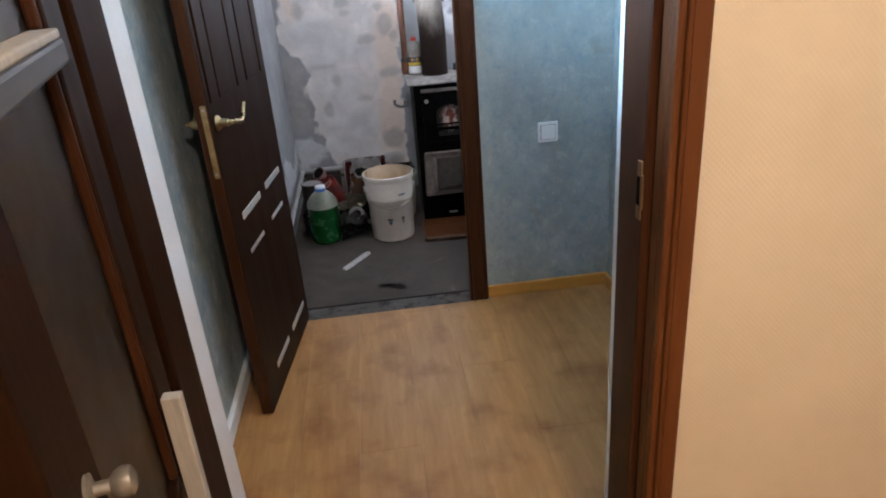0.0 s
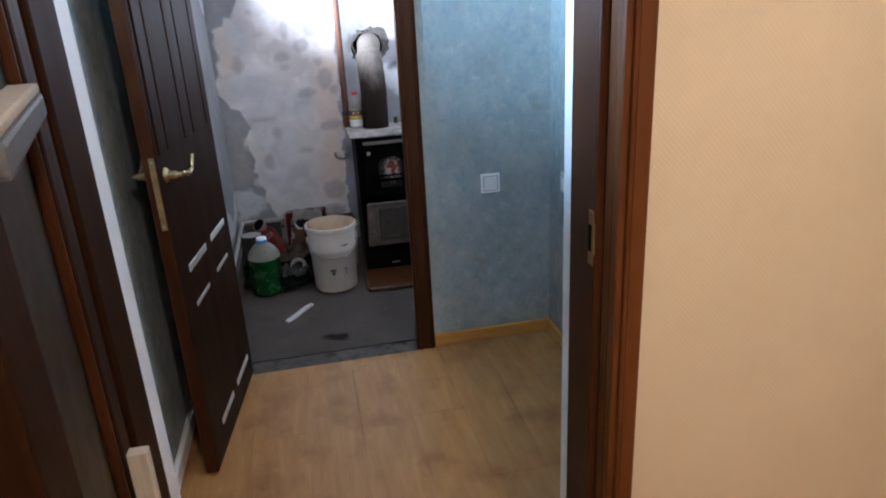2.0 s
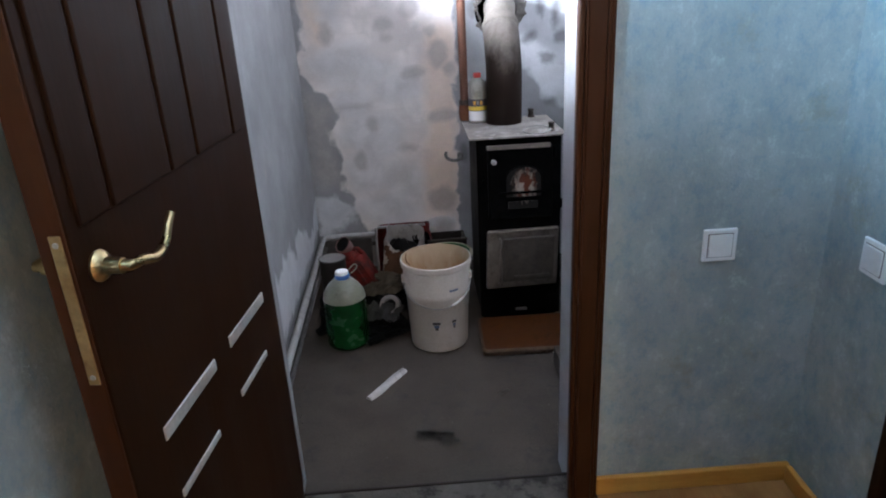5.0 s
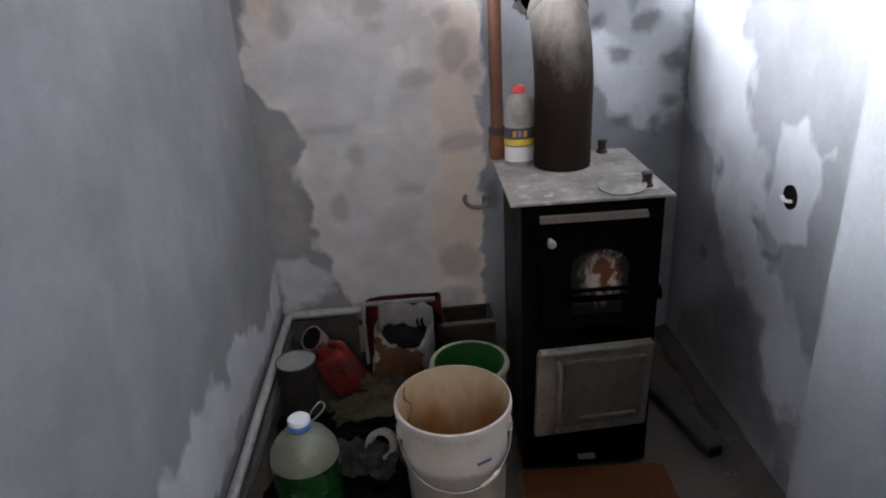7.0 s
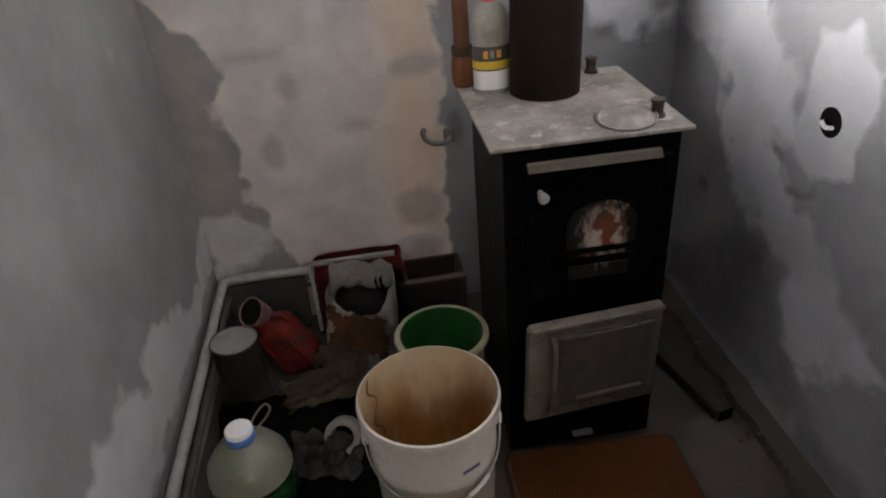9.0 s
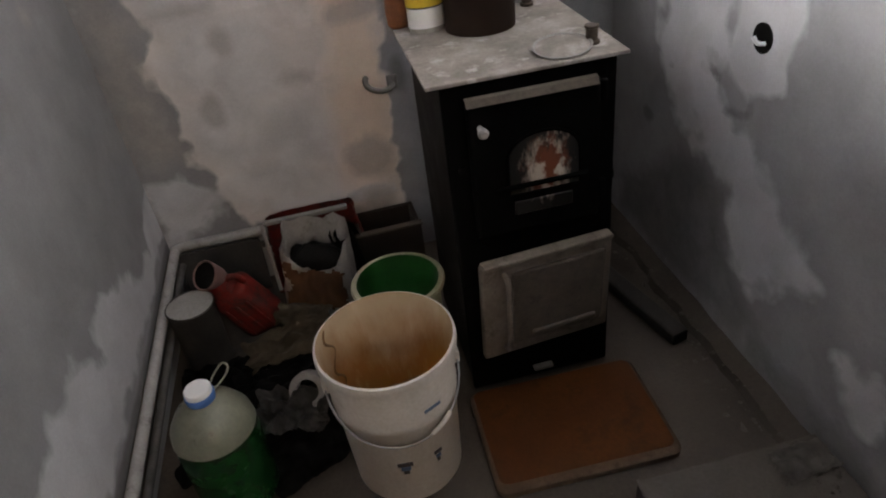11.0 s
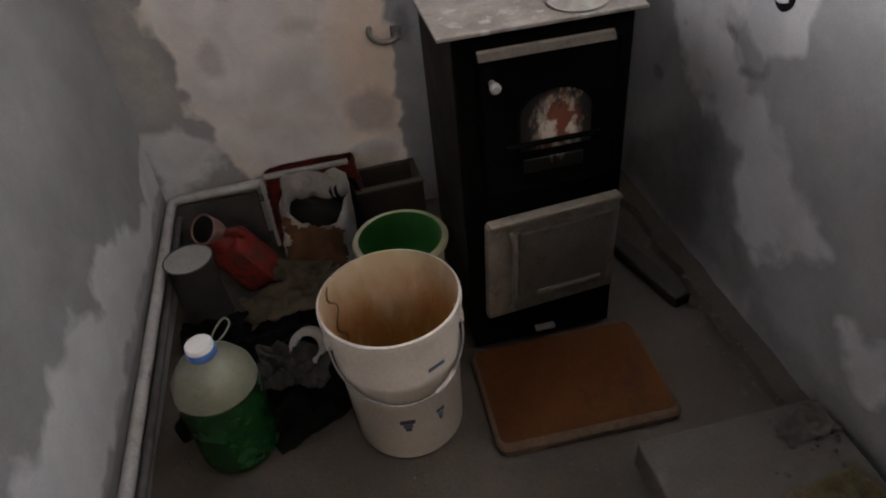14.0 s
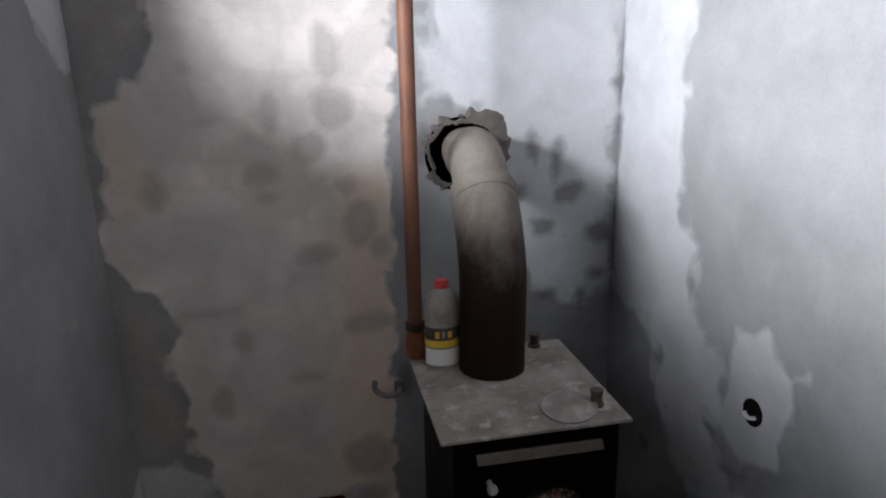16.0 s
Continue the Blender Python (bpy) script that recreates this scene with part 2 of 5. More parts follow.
M_ASHDOOR = surface("brown_grey_cast_door", (0.050, 0.040, 0.032), (0.085, 0.070, 0.056), 14, (0.6, 0.8), 0.0, relief=0.3, spec=0.2, dirt=(0.028, 0.022, 0.017))
M_ASHEDGE = surface("worn_tan_casting", (0.085, 0.070, 0.056), (0.15, 0.125, 0.102), 18, (0.6, 0.8), 0.0, relief=0.4, spec=0.2, dirt=(0.04, 0.032, 0.025))
M_DARKTIN = surface("sooty_tin", (0.022, 0.019, 0.017), (0.045, 0.039, 0.034), 16, (0.5, 0.7), 0.1, spec=0.2, dirt=(0.025, 0.022, 0.02))
M_TOP = surface("ashy_stove_top", (0.145, 0.126, 0.110), (0.33, 0.298, 0.268), 11, (0.75, 0.9), 0.0, relief=0.35, spec=0.2, dirt=(0.38, 0.35, 0.325), dirt_at=(0.56, 0.66))
M_VALVE = surface("rusty_dark_stub", (0.03, 0.02, 0.014), (0.06, 0.042, 0.03), 30, (0.6, 0.8))
M_RUST_PIPE = surface("red_oxide_pipe", (0.085, 0.032, 0.016), (0.135, 0.053, 0.028), 12, (0.55, 0.7), 0.0, relief=0.2)
M_COUPLING = surface("orange_rust", (0.115, 0.036, 0.012), (0.19, 0.066, 0.022), 22, (0.6, 0.8), relief=0.3, dirt=(0.06, 0.026, 0.014))
M_DUSTY = surface("cement_dusted_iron", (0.030, 0.027, 0.024), (0.054, 0.049, 0.044), 9, (0.75, 0.9), 0.0, relief=0.3, spec=0.15, dirt=(0.04, 0.036, 0.032))
M_BOTTLE_CAP_BLUE = surface("blue_cap", (0.06, 0.16, 0.42), (0.08, 0.2, 0.5), 20, (0.35, 0.45))
M_RED = surface("faded_red_plastic", (0.13, 0.009, 0.007), (0.20, 0.022, 0.016), 12, (0.5, 0.7), spec=0.2, dirt=(0.055, 0.022, 0.018), dirt_at=(0.42, 0.62))
M_GREEN_IN = surface("green_enamel", (0.005, 0.050, 0.008), (0.009, 0.078, 0.013), 8, (0.35, 0.5))
M_CREAM_ENAMEL = surface("cream_plastic_rim", (0.28, 0.26, 0.175), (0.37, 0.345, 0.245), 14, (0.45, 0.6), dirt=(0.3, 0.26, 0.2))
M_TIN = surface("grey_tin", (0.12, 0.113, 0.105), (0.19, 0.178, 0.168), 16, (0.5, 0.7), 0.2, dirt=(0.06, 0.052, 0.045))
M_TIN_LID = surface("cement_dusted_lid", (0.21, 0.198, 0.19), (0.30, 0.284, 0.27), 18, (0.7, 0.9))
M_PAPER = surface("white_sack_paper", (0.42, 0.40, 0.38), (0.58, 0.555, 0.53), 10, (0.7, 0.85), dirt=(0.2, 0.16, 0.125))
M_KRAFT = surface("printed_brown_sack", (0.050, 0.019, 0.007), (0.11, 0.046, 0.016), 12, (0.6, 0.8), dirt=(0.15, 0.085, 0.035), dirt_at=(0.60, 0.75))
M_DARKWOOD = surface("sooty_dark_wood", (0.009, 0.005, 0.0032), (0.019, 0.0105, 0.0068), 12, (0.6, 0.8), stretch=(0.2, 1, 1))
M_CARD = surface("muddy_cardboard", (0.060, 0.043, 0.025), (0.115, 0.088, 0.056), 12, (0.75, 0.9), dirt=(0.08, 0.06, 0.04))
M_BLACK_RAG = surface("black_plastic_sheet", (0.004, 0.004, 0.004), (0.009, 0.0085, 0.008), 16, (0.5, 0.75), spec=0.07)
M_MUD = surface("dried_mud", (0.075, 0.065, 0.055), (0.11, 0.1, 0.085), 30, (0.85, 0.95), relief=0.5)
M_GREY_RAG = surface("dusty_grey_rag", (0.045, 0.042, 0.039), (0.10, 0.095, 0.09), 18, (0.85, 0.95), relief=0.5)
M_MAT = surface("red_brown_hardboard", (0.050, 0.0145, 0.0032), (0.080, 0.0265, 0.0065), 6, (0.55, 0.75), spec=0.12, dirt=(0.032, 0.012, 0.005))
M_MAT_EDGE = surface("worn_edge", (0.062, 0.038, 0.024), (0.105, 0.070, 0.048), 20, (0.6, 0.8), spec=0.15, dirt=(0.04, 0.024, 0.014))
M_SLAB = surface("pale_concrete", (0.066, 0.056, 0.048), (0.094, 0.082, 0.070), 7, (0.8, 0.95), relief=0.4, spec=0.2, dirt=(0.11, 0.105, 0.095))
M_MOSS = surface("yellow_glass_wool", (0.10, 0.075, 0.035), (0.19, 0.155, 0.085), 40, (0.9, 1.0), relief=0.8)
M_ORANGE = surface("orange_label", (0.6, 0.26, 0.03), (0.7, 0.36, 0.05), 40, (0.4, 0.5))
M_YELLOW = surface("yellow_label", (0.62, 0.42, 0.03), (0.7, 0.5, 0.05), 40, (0.4, 0.5))
M_DARK_PRINT = surface("dark_print", (0.05, 0.045, 0.05), (0.08, 0.07, 0.07), 40, (0.4, 0.5))
M_BLUE_PRINT = surface("faded_blue_print", (0.07, 0.11, 0.19), (0.12, 0.17, 0.26), 60, (0.5, 0.6))
M_RED_CAP = surface("red_cap", (0.6, 0.05, 0.04), (0.7, 0.08, 0.06), 20, (0.35, 0.45))
M_RUBBLE = surface("broken_plaster", (0.085, 0.076, 0.067), (0.15, 0.136, 0.12), 20, (0.85, 0.95), relief=0.6)
M_BROKEN = surface("crumbled_skim", (0.095, 0.082, 0.072), (0.165, 0.148, 0.132), 16, (0.85, 0.95), relief=0.7, dirt=(0.10, 0.09, 0.08))
M_TARNISH = surface("tarnished_plate", (0.20, 0.115, 0.05), (0.28, 0.17, 0.08), 30, (0.4, 0.55), 0.4, relief=0.05, spec=0.2)
M_LOCK = surface("scratched_brass_plate", (0.30, 0.19, 0.08), (0.55, 0.38, 0.17), 22, (0.3, 0.5), 0.7, relief=0.1, dirt=(0.14, 0.08, 0.035))
M_KNOB = surface("dull_nickel", (0.17, 0.14, 0.11), (0.25, 0.21, 0.165), 30, (0.35, 0.5), 0.4, relief=0.05)
M_SPOUT = surface("faded_pink_plastic", (0.14, 0.075, 0.065), (0.22, 0.135, 0.12), 16, (0.6, 0.8), dirt=(0.12, 0.075, 0.065))
M_STEEL_WIRE = surface("grey_wire", (0.3, 0.3, 0.3), (0.4, 0.4, 0.4), 20, (0.4, 0.6), 0.8)


def pail_plastic():
    """White pail: dusty outside, brown residue inside (cylindrical streaks)."""
    m, nt, p = nodes("stained_pail_inside")
    a = tex(nt, "ShaderNodeTexNoise", 9, 5, 0.7, stretch=(1, 1, 0.35))
    b = tex(nt, "ShaderNodeTexNoise", 28, 4, 0.6, stretch=(1, 1, 0.2))
    tc = nt.nodes.new("ShaderNodeTexCoord")
    sp = nt.nodes.new("ShaderNodeSeparateXYZ")
    nt.links.new(tc.outputs["Object"], sp.inputs[0])
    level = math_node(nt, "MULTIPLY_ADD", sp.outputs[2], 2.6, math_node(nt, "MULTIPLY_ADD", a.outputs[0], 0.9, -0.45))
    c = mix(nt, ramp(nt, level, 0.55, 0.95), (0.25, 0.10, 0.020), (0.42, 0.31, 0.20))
    c = mix(nt, math_node(nt, "MULTIPLY", ramp(nt, b.outputs[0], 0.55, 0.7), 0.4), c, (0.5, 0.40, 0.29))
    nt.links.new(c, p.inputs["Base Color"])
    p.inputs["Roughness"].default_value = 0.5
    p.inputs["Subsurface Weight"].default_value = 0.0
    return m


M_PAIL = surface("white_pail_plastic", (0.54, 0.50, 0.455), (0.65, 0.605, 0.555), 7, (0.4, 0.55), relief=0.06, dirt=(0.42, 0.37, 0.31), dirt_at=(0.58, 0.8))
M_PAIL_IN = pail_plastic()
M_DRIP = surface("brown_paint_run", (0.10, 0.052, 0.020), (0.16, 0.085, 0.035), 40, (0.5, 0.7))


def flue_metal():
    """Flue: sooty brown steel near the stove, ashy grey higher up."""
    m, nt, p = nodes("scorched_flue")
    c = nt.nodes.new("ShaderNodeTexCoord")
    s = nt.nodes.new("ShaderNodeSeparateXYZ")
    nt.links.new(c.outputs["Object"], s.inputs[0])
    n = tex(nt, "ShaderNodeTexNoise", 7, 6, 0.7, stretch=(1, 1, 0.6))
    h = math_node(nt, "ADD", s.outputs[2], math_node(nt, "MULTIPLY_ADD", n.outputs[0], 0.34, -0.17))
    col = ramp(nt, math_node(nt, "MULTIPLY_ADD", h, 2.3, -2.36), 0.05, 0.75, (0.013, 0.0062, 0.0034), (0.24, 0.21, 0.18))
    f = tex(nt, "ShaderNodeTexNoise", 120, 3, 0.6)
    col = mix(nt, 0.3, col, ramp(nt, f.outputs[0], 0.3, 0.7, (0.35,) * 3, (0.65,) * 3), "OVERLAY")
    nt.links.new(col, p.inputs["Base Color"])
    p.inputs["Roughness"].default_value, p.inputs["Specular IOR Level"].default_value = 0.75, 0.15
    bump(nt, p, f.outputs[0], 0.15)
    return m


M_FLUE = flue_metal()


def glassy(name, colour, rough=0.05, ior=1.45, weight=1.0):
    m, nt, p = nodes(name)
    n = tex(nt, "ShaderNodeTexNoise", 8, 4, 0.6)
    nt.links.new(ramp(nt, n.outputs[0], 0.3, 0.7, (rough,) * 3, (rough * 1.6,) * 3), p.inputs["Roughness"])
    p.inputs["Base Color"].default_value = (*colour, 1)
    p.inputs["Transmission Weight"].default_value, p.inputs["IOR"].default_value = weight, ior
    return m


M_GLASS = glassy("window_glass", (0.95, 0.97, 0.97), 0.02)
M_AMBER_GLASS = glassy("smoky_door_glass", (0.095, 0.055, 0.012), 0.35)
M_RAIL = surface("dull_blue_grey_paint", (0.07, 0.07, 0.078), (0.11, 0.11, 0.12), 14, (0.45, 0.6), stretch=(0.2, 1, 1), relief=0.1)
M_FROST = surface("frosted_pale_pane", (0.5, 0.48, 0.44), (0.58, 0.56, 0.52), 12, (0.25, 0.4))
M_GREEN_BOTTLE = surface("green_bottle_plastic", (0.004, 0.036, 0.009), (0.008, 0.066, 0.017), 14, (0.2, 0.3), coat=0.3, relief=0.05)
M_CLEAR_WHITE = surface("cloudy_clear_plastic", (0.23, 0.215, 0.185), (0.34, 0.325, 0.29), 10, (0.25, 0.4), relief=0.05)
M_CLEAR_DUST = surface("dusty_clear_plastic", (0.125, 0.128, 0.095), (0.205, 0.205, 0.155), 10, (0.25, 0.4), relief=0.05)


def sooty_glass():
    """Stove window: black soot at the rim, a mottled pale and red-brown patch in the middle."""
    m, nt, p = nodes("sooty_stove_glass")
    n = tex(nt, "ShaderNodeTexNoise", 42, 5, 0.7, stretch=(1.5, 1, 0.55))
    b = tex(nt, "ShaderNodeTexNoise", 24, 4, 0.6, stretch=(1.2, 1, 0.9))
    c = nt.nodes.new("ShaderNodeTexCoord")
    mp = nt.nodes.new("ShaderNodeMapping")
    mp.vector_type = "POINT"
    mp.inputs["Location"].default_value = (-0.415 / 0.058, 0, -0.605 / 0.080)
    mp.inputs["Scale"].default_value = (1 / 0.058, 0, 1 / 0.080)
    nt.links.new(c.outputs["Object"], mp.inputs[0])
    ln = nt.nodes.new("ShaderNodeVectorMath")
    ln.operation = "LENGTH"
    nt.links.new(mp.outputs[0], ln.inputs[0])
    d = math_node(nt, "ADD", ln.outputs["Value"], math_node(nt, "MULTIPLY_ADD", n.outputs[0], 1.5, -0.75))
    middle_mask = ramp(nt, d, 0.45, 0.98, (1, 1, 1), (0, 0, 0))
    mottled_tone = mix(nt, ramp(nt, b.outputs[0], 0.45, 0.55), (0.42, 0.35, 0.29), (0.14, 0.04, 0.02))
    nt.links.new(mix(nt, middle_mask, (0.012, 0.011, 0.01), mottled_tone), p.inputs["Base Color"])
    p.inputs["Roughness"].default_value = 0.4
    p.inputs["Specular IOR Level"].default_value = 0.15
    return m


M_SOOTGLASS = sooty_glass()
# near-black: soot, a bar end, and flat caps painting the darkness inside holes
M_DARKHOLE = surface("soot", (0.004, 0.0037, 0.0035), (0.007, 0.0065, 0.006), 20, (0.9, 1.0), spec=0.05)

# ---- mesh helpers ----


def mesh_of(name, bm, material, smooth=False, crease=40):
    bmesh.ops.recalc_face_normals(bm, faces=bm.faces[:])
    me = bpy.data.meshes.new(name)
    bm.to_mesh(me)
    bm.free()
    for mt in material if isinstance(material, (list, tuple)) else [material]:
        me.materials.append(mt)
    if smooth:
        for pl in me.polygons:
            pl.use_smooth = True
        me.set_sharp_from_angle(angle=radians(crease))
    return me


def part(name, bm, material, parent=None, label="", smooth=False):
    ob = new(name, mesh_of(name, bm, material, smooth))
    if parent is not None:
        ob.parent = parent
    if label:
        ob["label"] = label
    return ob


def thing(name, label, category, group="", at=None):
    ob = new(name)
    ob.empty_display_size = 0.05
    if at is not None:
        ob.matrix_world = at
    return tagged(ob, label, category, group)


def setting(name, bm, material, label="", smooth=False):
    return tagged(part(name, bm, material, None, label, smooth), kind="structure")


def add_box(bm, x0, x1, y0, y1, z0, z1, bevel=0.0, seg=2):
    r = bmesh.ops.create_cube(bm, size=1, matrix=Matrix.Translation(((x0 + x1) / 2, (y0 + y1) / 2, (z0 + z1) / 2)) @ Matrix.Diagonal((x1 - x0, y1 - y0, z1 - z0, 1)))
    if bevel:
        edges = {e for v in r["verts"] for e in v.link_edges}
        bmesh.ops.bevel(bm, geom=list(edges), offset=bevel, segments=seg, affect="EDGES", profile=0.5)
    return bm


def box(x0, x1, y0, y1, z0, z1, bevel=0.0, seg=2):
    return add_box(bmesh.new(), x0, x1, y0, y1, z0, z1, bevel, seg)


def lathe(profile, seg=40, cx=0.0, cy=0.0, bm=None, closed=False, squash=1.0):
    """Turns (radius, height) pairs about the z axis."""
    bm = bm or bmesh.new()
    rings = []
    for r, z in profile:
        if r < 1e-5:
            rings.append([bm.verts.new((cx, cy, z))])
        else:
            rings.append([bm.verts.new((cx + r * math.cos(2 * math.pi * k / seg), cy + squash * r * math.sin(2 * math.pi * k / seg), z)) for k in range(seg)])
    pairs = list(zip(rings, rings[1:])) + ([(rings[-1], rings[0])] if closed else [])
    for a, b in pairs:
        for k in range(seg):
            q = (k + 1) % seg
            if len(a) == 1 and len(b) == 1:
                continue
            if len(a) == 1:
                bm.faces.new((a[0], b[q], b[k]))
            elif len(b) == 1:
                bm.faces.new((a[k], a[q], b[0]))
            else:
                bm.faces.new((a[k], a[q], b[q], b[k]))
    return bm


def tube(points, r, seg=12, bm=None, caps=True):
    """A round bar or pipe along points; r may be one radius or one for each point."""
    bm = bm or bmesh.new()
    pts = [Vector(p) for p in points]
    rs = list(r) if isinstance(r, (list, tuple)) else [r] * len(pts)
    rings, side = [], None
    for i, p in enumerate(pts):
        d = (pts[min(i + 1, len(pts) - 1)] - pts[max(i - 1, 0)]).normalized()
        if side is None:
            side = d.orthogonal().normalized()
        side = (side - d * side.dot(d)).normalized()
        up = d.cross(side)
        rings.append([bm.verts.new(p + rs[i] * (math.cos(2 * math.pi * k / seg) * side + math.sin(2 * math.pi * k / seg) * up)) for k in range(seg)])
    for a, b in zip(rings, rings[1:]):
        for k in range(seg):
            bm.faces.new((a[k], a[(k + 1) % seg], b[(k + 1) % seg], b[k]))
    if caps:
        bm.faces.new(rings[0][::-1])
        bm.faces.new(rings[-1])
    return bm


def smooth_path(pts, n=8):
    """Catmull-Rom through the points."""
    pts = [Vector(p) for p in pts]
    ext = [2 * pts[0] - pts[1]] + pts + [2 * pts[-1] - pts[-2]]
    out = []
    for i in range(1, len(ext) - 2):
        p0, p1, p2, p3 = ext[i - 1:i + 3]
        for k in range(n):
            t = k / n
            out.append(0.5 * (2 * p1 + (p2 - p0) * t + (2 * p0 - 5 * p1 + 4 * p2 - p3) * t * t + (3 * p1 - p0 - 3 * p2 + p3) * t ** 3))
    return out + [pts[-1]]


def polygon_distance(u, v, poly):
    """Signed distance (inside positive) of the grid points to a polygon."""
    inside = np.zeros(u.shape, bool)
    best = np.full(u.shape, 9.0)
    for (ax, ay), (bx, by) in zip(poly, poly[1:] + poly[:1]):
        dx, dy = bx - ax, by - ay
        t = np.clip(((u - ax) * dx + (v - ay) * dy) / (dx * dx + dy * dy), 0, 1)
        best = np.minimum(best, np.hypot(u - ax - t * dx, v - ay - t * dy))
        if dy:
            inside ^= ((ay > v) != (by > v)) & (u < dx * (v - ay) / dy + ax)
    return np.where(inside, best, -best)


def oval(u, z, ru, rz, lean=0.0, seed=0.0, n=22):
    """Outline of a hand-sized blot, a little uneven."""
    c, s = math.cos(radians(lean)), math.sin(radians(lean))
    out = []
    for k in range(n):
        a = 2 * math.pi * k / n
        r = 1 + 0.28 * noise.noise((math.cos(a) * 1.4 + seed, math.sin(a) * 1.4, u * 9 + z * 5))
        x, y = ru * r * math.cos(a), rz * r * math.sin(a)
        out.append((u + c * x - s * y, z + s * x + c * y))
    return out


def ovals(attr, feather, rows):
    return [(attr, feather, oval(*row)) for row in rows]


def plaster_sheet(name, axis, at, u0, u1, z0, z1, into, patches, label, step=0.013, relief=0.004):
    """A rough plastered wall, fine enough to carry patches. axis 'x' or 'y': the one it is square to; into: +1 or -1, the way the wall's body lies.
    patches: (attribute, feather, polygon)."""
    nu, nz = max(2, int((u1 - u0) / step)), max(2, int((z1 - z0) / step))
    U, Z = np.meshgrid(np.linspace(u0, u1, nu + 1), np.linspace(z0, z1, nz + 1), indexing="ij")
    layers = {k: np.zeros(U.shape) for k in ("skim", "tan", "rosy", "cool", "damp", "dark")}
    for key, feather, poly in patches:
        layers[key] = np.maximum(layers[key], np.clip(0.5 + polygon_distance(U, Z, poly) / (2 * feather), 0, 1))
    bm = bmesh.new()
    lay = {k: bm.verts.layers.float.new(k) for k in layers}
    grid = {}
    for i in range(nu + 1):
        for j in range(nz + 1):
            u, z = U[i, j], Z[i, j]
            d = relief * (noise.noise((u * 3 + at, z * 3, 7)) + 0.5 * noise.noise((u * 11, z * 11, at))) + 0.003 * layers["skim"][i, j] + 0.002 * layers["tan"][i, j]
            rim = i in (0, nu) or j in (0, nz)
            w = at - into * (0 if rim else d)
            vt = bm.verts.new((w, u, z) if axis == "x" else (u, w, z))
            for k in layers:
                vt[lay[k]] = layers[k][i, j]
            grid[i, j] = vt
    for i in range(nu):
        for j in range(nz):
            q = (grid[i, j], grid[i + 1, j], grid[i + 1, j + 1], grid[i, j + 1])
            bm.faces.new(q if (axis == "y") == (into > 0) else q[::-1])
    me = bpy.data.meshes.new(name)
    bm.to_mesh(me)
    bm.free()
    me.materials.append(M_BOILER)
    for pl in me.polygons:
        pl.use_smooth = True
    ob = tagged(new(name, me), label, kind="structure")
    return ob

# ---- the large structure ----
BZ = -0.03  # boiler-room floor
HF = 0.09  # floor level of hall and first room, above the boiler room's floor


def pieces(boxes, bevel=0.0):
    bm = bmesh.new()
    for b in boxes:
        add_box(bm, *b, bevel)
    return bm


# boiler room
COAT = [(-0.37, 2.5), (-0.385, 1.676), (-0.383, 1.597), (-0.428, 1.503), (-0.485, 1.477), (-0.535, 1.423), (-0.55, 1.33), (-0.53, 1.236), (-0.54, 1.161), (-0.573, 1.09), (-0.565, 1.01), (-0.484, 0.924), (-0.436, 0.872), (-0.408, 0.798), (-0.455, 0.73), (-0.448, 0.66), (-0.405, 0.602), (-0.40, 0.52), (-0.412, 0.46), (-0.40, 0.40), (-0.36, 0.31), (-0.30, 0.19), (-0.10, 0.14), (0.071, 0.05), (0.172, 0.007), (0.186, 0.207), (0.184, 0.5), (0.19, 0.83), (0.207, 1.19), (0.22, 1.45), (0.23, 2.5)]
GREYER = ovals("cool", 0.10, [(-0.30, 1.04, 0.20, 0.10, -8), (-0.33, 0.86, 0.11, 0.09, 0), (-0.24, 0.70, 0.17, 0.13, 0), (-0.27, 0.50, 0.13, 0.12, 0), (-0.12, 0.93, 0.13, 0.08, 0), (-0.12, 0.46, 0.12, 0.12, 0), (-0.20, 0.30, 0.18, 0.09, 0), (-0.40, 1.35, 0.07, 0.10, 0)])
RINGS = ovals("damp", 0.026, [(0.045, 1.545, 0.040, 0.075, 4), (0.055, 1.405, 0.055, 0.062, 0), (-0.018, 1.300, 0.058, 0.040, 12), (-0.112, 1.394, 0.026, 0.052, 0), (-0.150, 1.232, 0.050, 0.032, 6), (0.112, 1.085, 0.052, 0.066, 8), (0.08, 1.19, 0.026, 0.028), (-0.02, 0.992, 0.060, 0.030, 10), (0.16, 1.01, 0.034, 0.030), (-0.241, 0.752, 0.032, 0.040), (-0.31, 0.565, 0.035, 0.05), (-0.315, 1.512, 0.018, 0.016), (0.12, 0.775, 0.085, 0.030, 4), (-0.14, 1.165, 0.028, 0.016)])
# rosier tone down the coat's right side and at its upper left
ROSY = [("rosy", 0.07, [(0.06, 1.22), (0.20, 1.22), (0.19, 0.25), (0.02, 0.27), (0.0, 0.5), (0.05, 0.7), (0.03, 0.95)]), ("rosy", 0.07, oval(-0.46, 1.30, 0.05, 0.14))]
LOWER_RINGS = ovals("damp", 0.032, [(0.105, 0.335, 0.075, 0.068, 0), (0.02, 0.14, 0.05, 0.04), (0.10, 0.17, 0.05, 0.05), (-0.42, 1.20, 0.03, 0.05), (-0.06, 0.62, 0.05, 0.02), (-0.32, 0.845, 0.09, 0.012, 4)])
UPPER_SKIM = [(0.30, 2.45), (0.88, 2.45), (0.885, 0.86), (0.835, 0.85), (0.78, 0.80), (0.726, 0.78), (0.66, 0.84), (0.60, 0.92), (0.54, 0.98), (0.48, 1.08), (0.47, 1.26), (0.45, 1.39), (0.30, 1.42)]
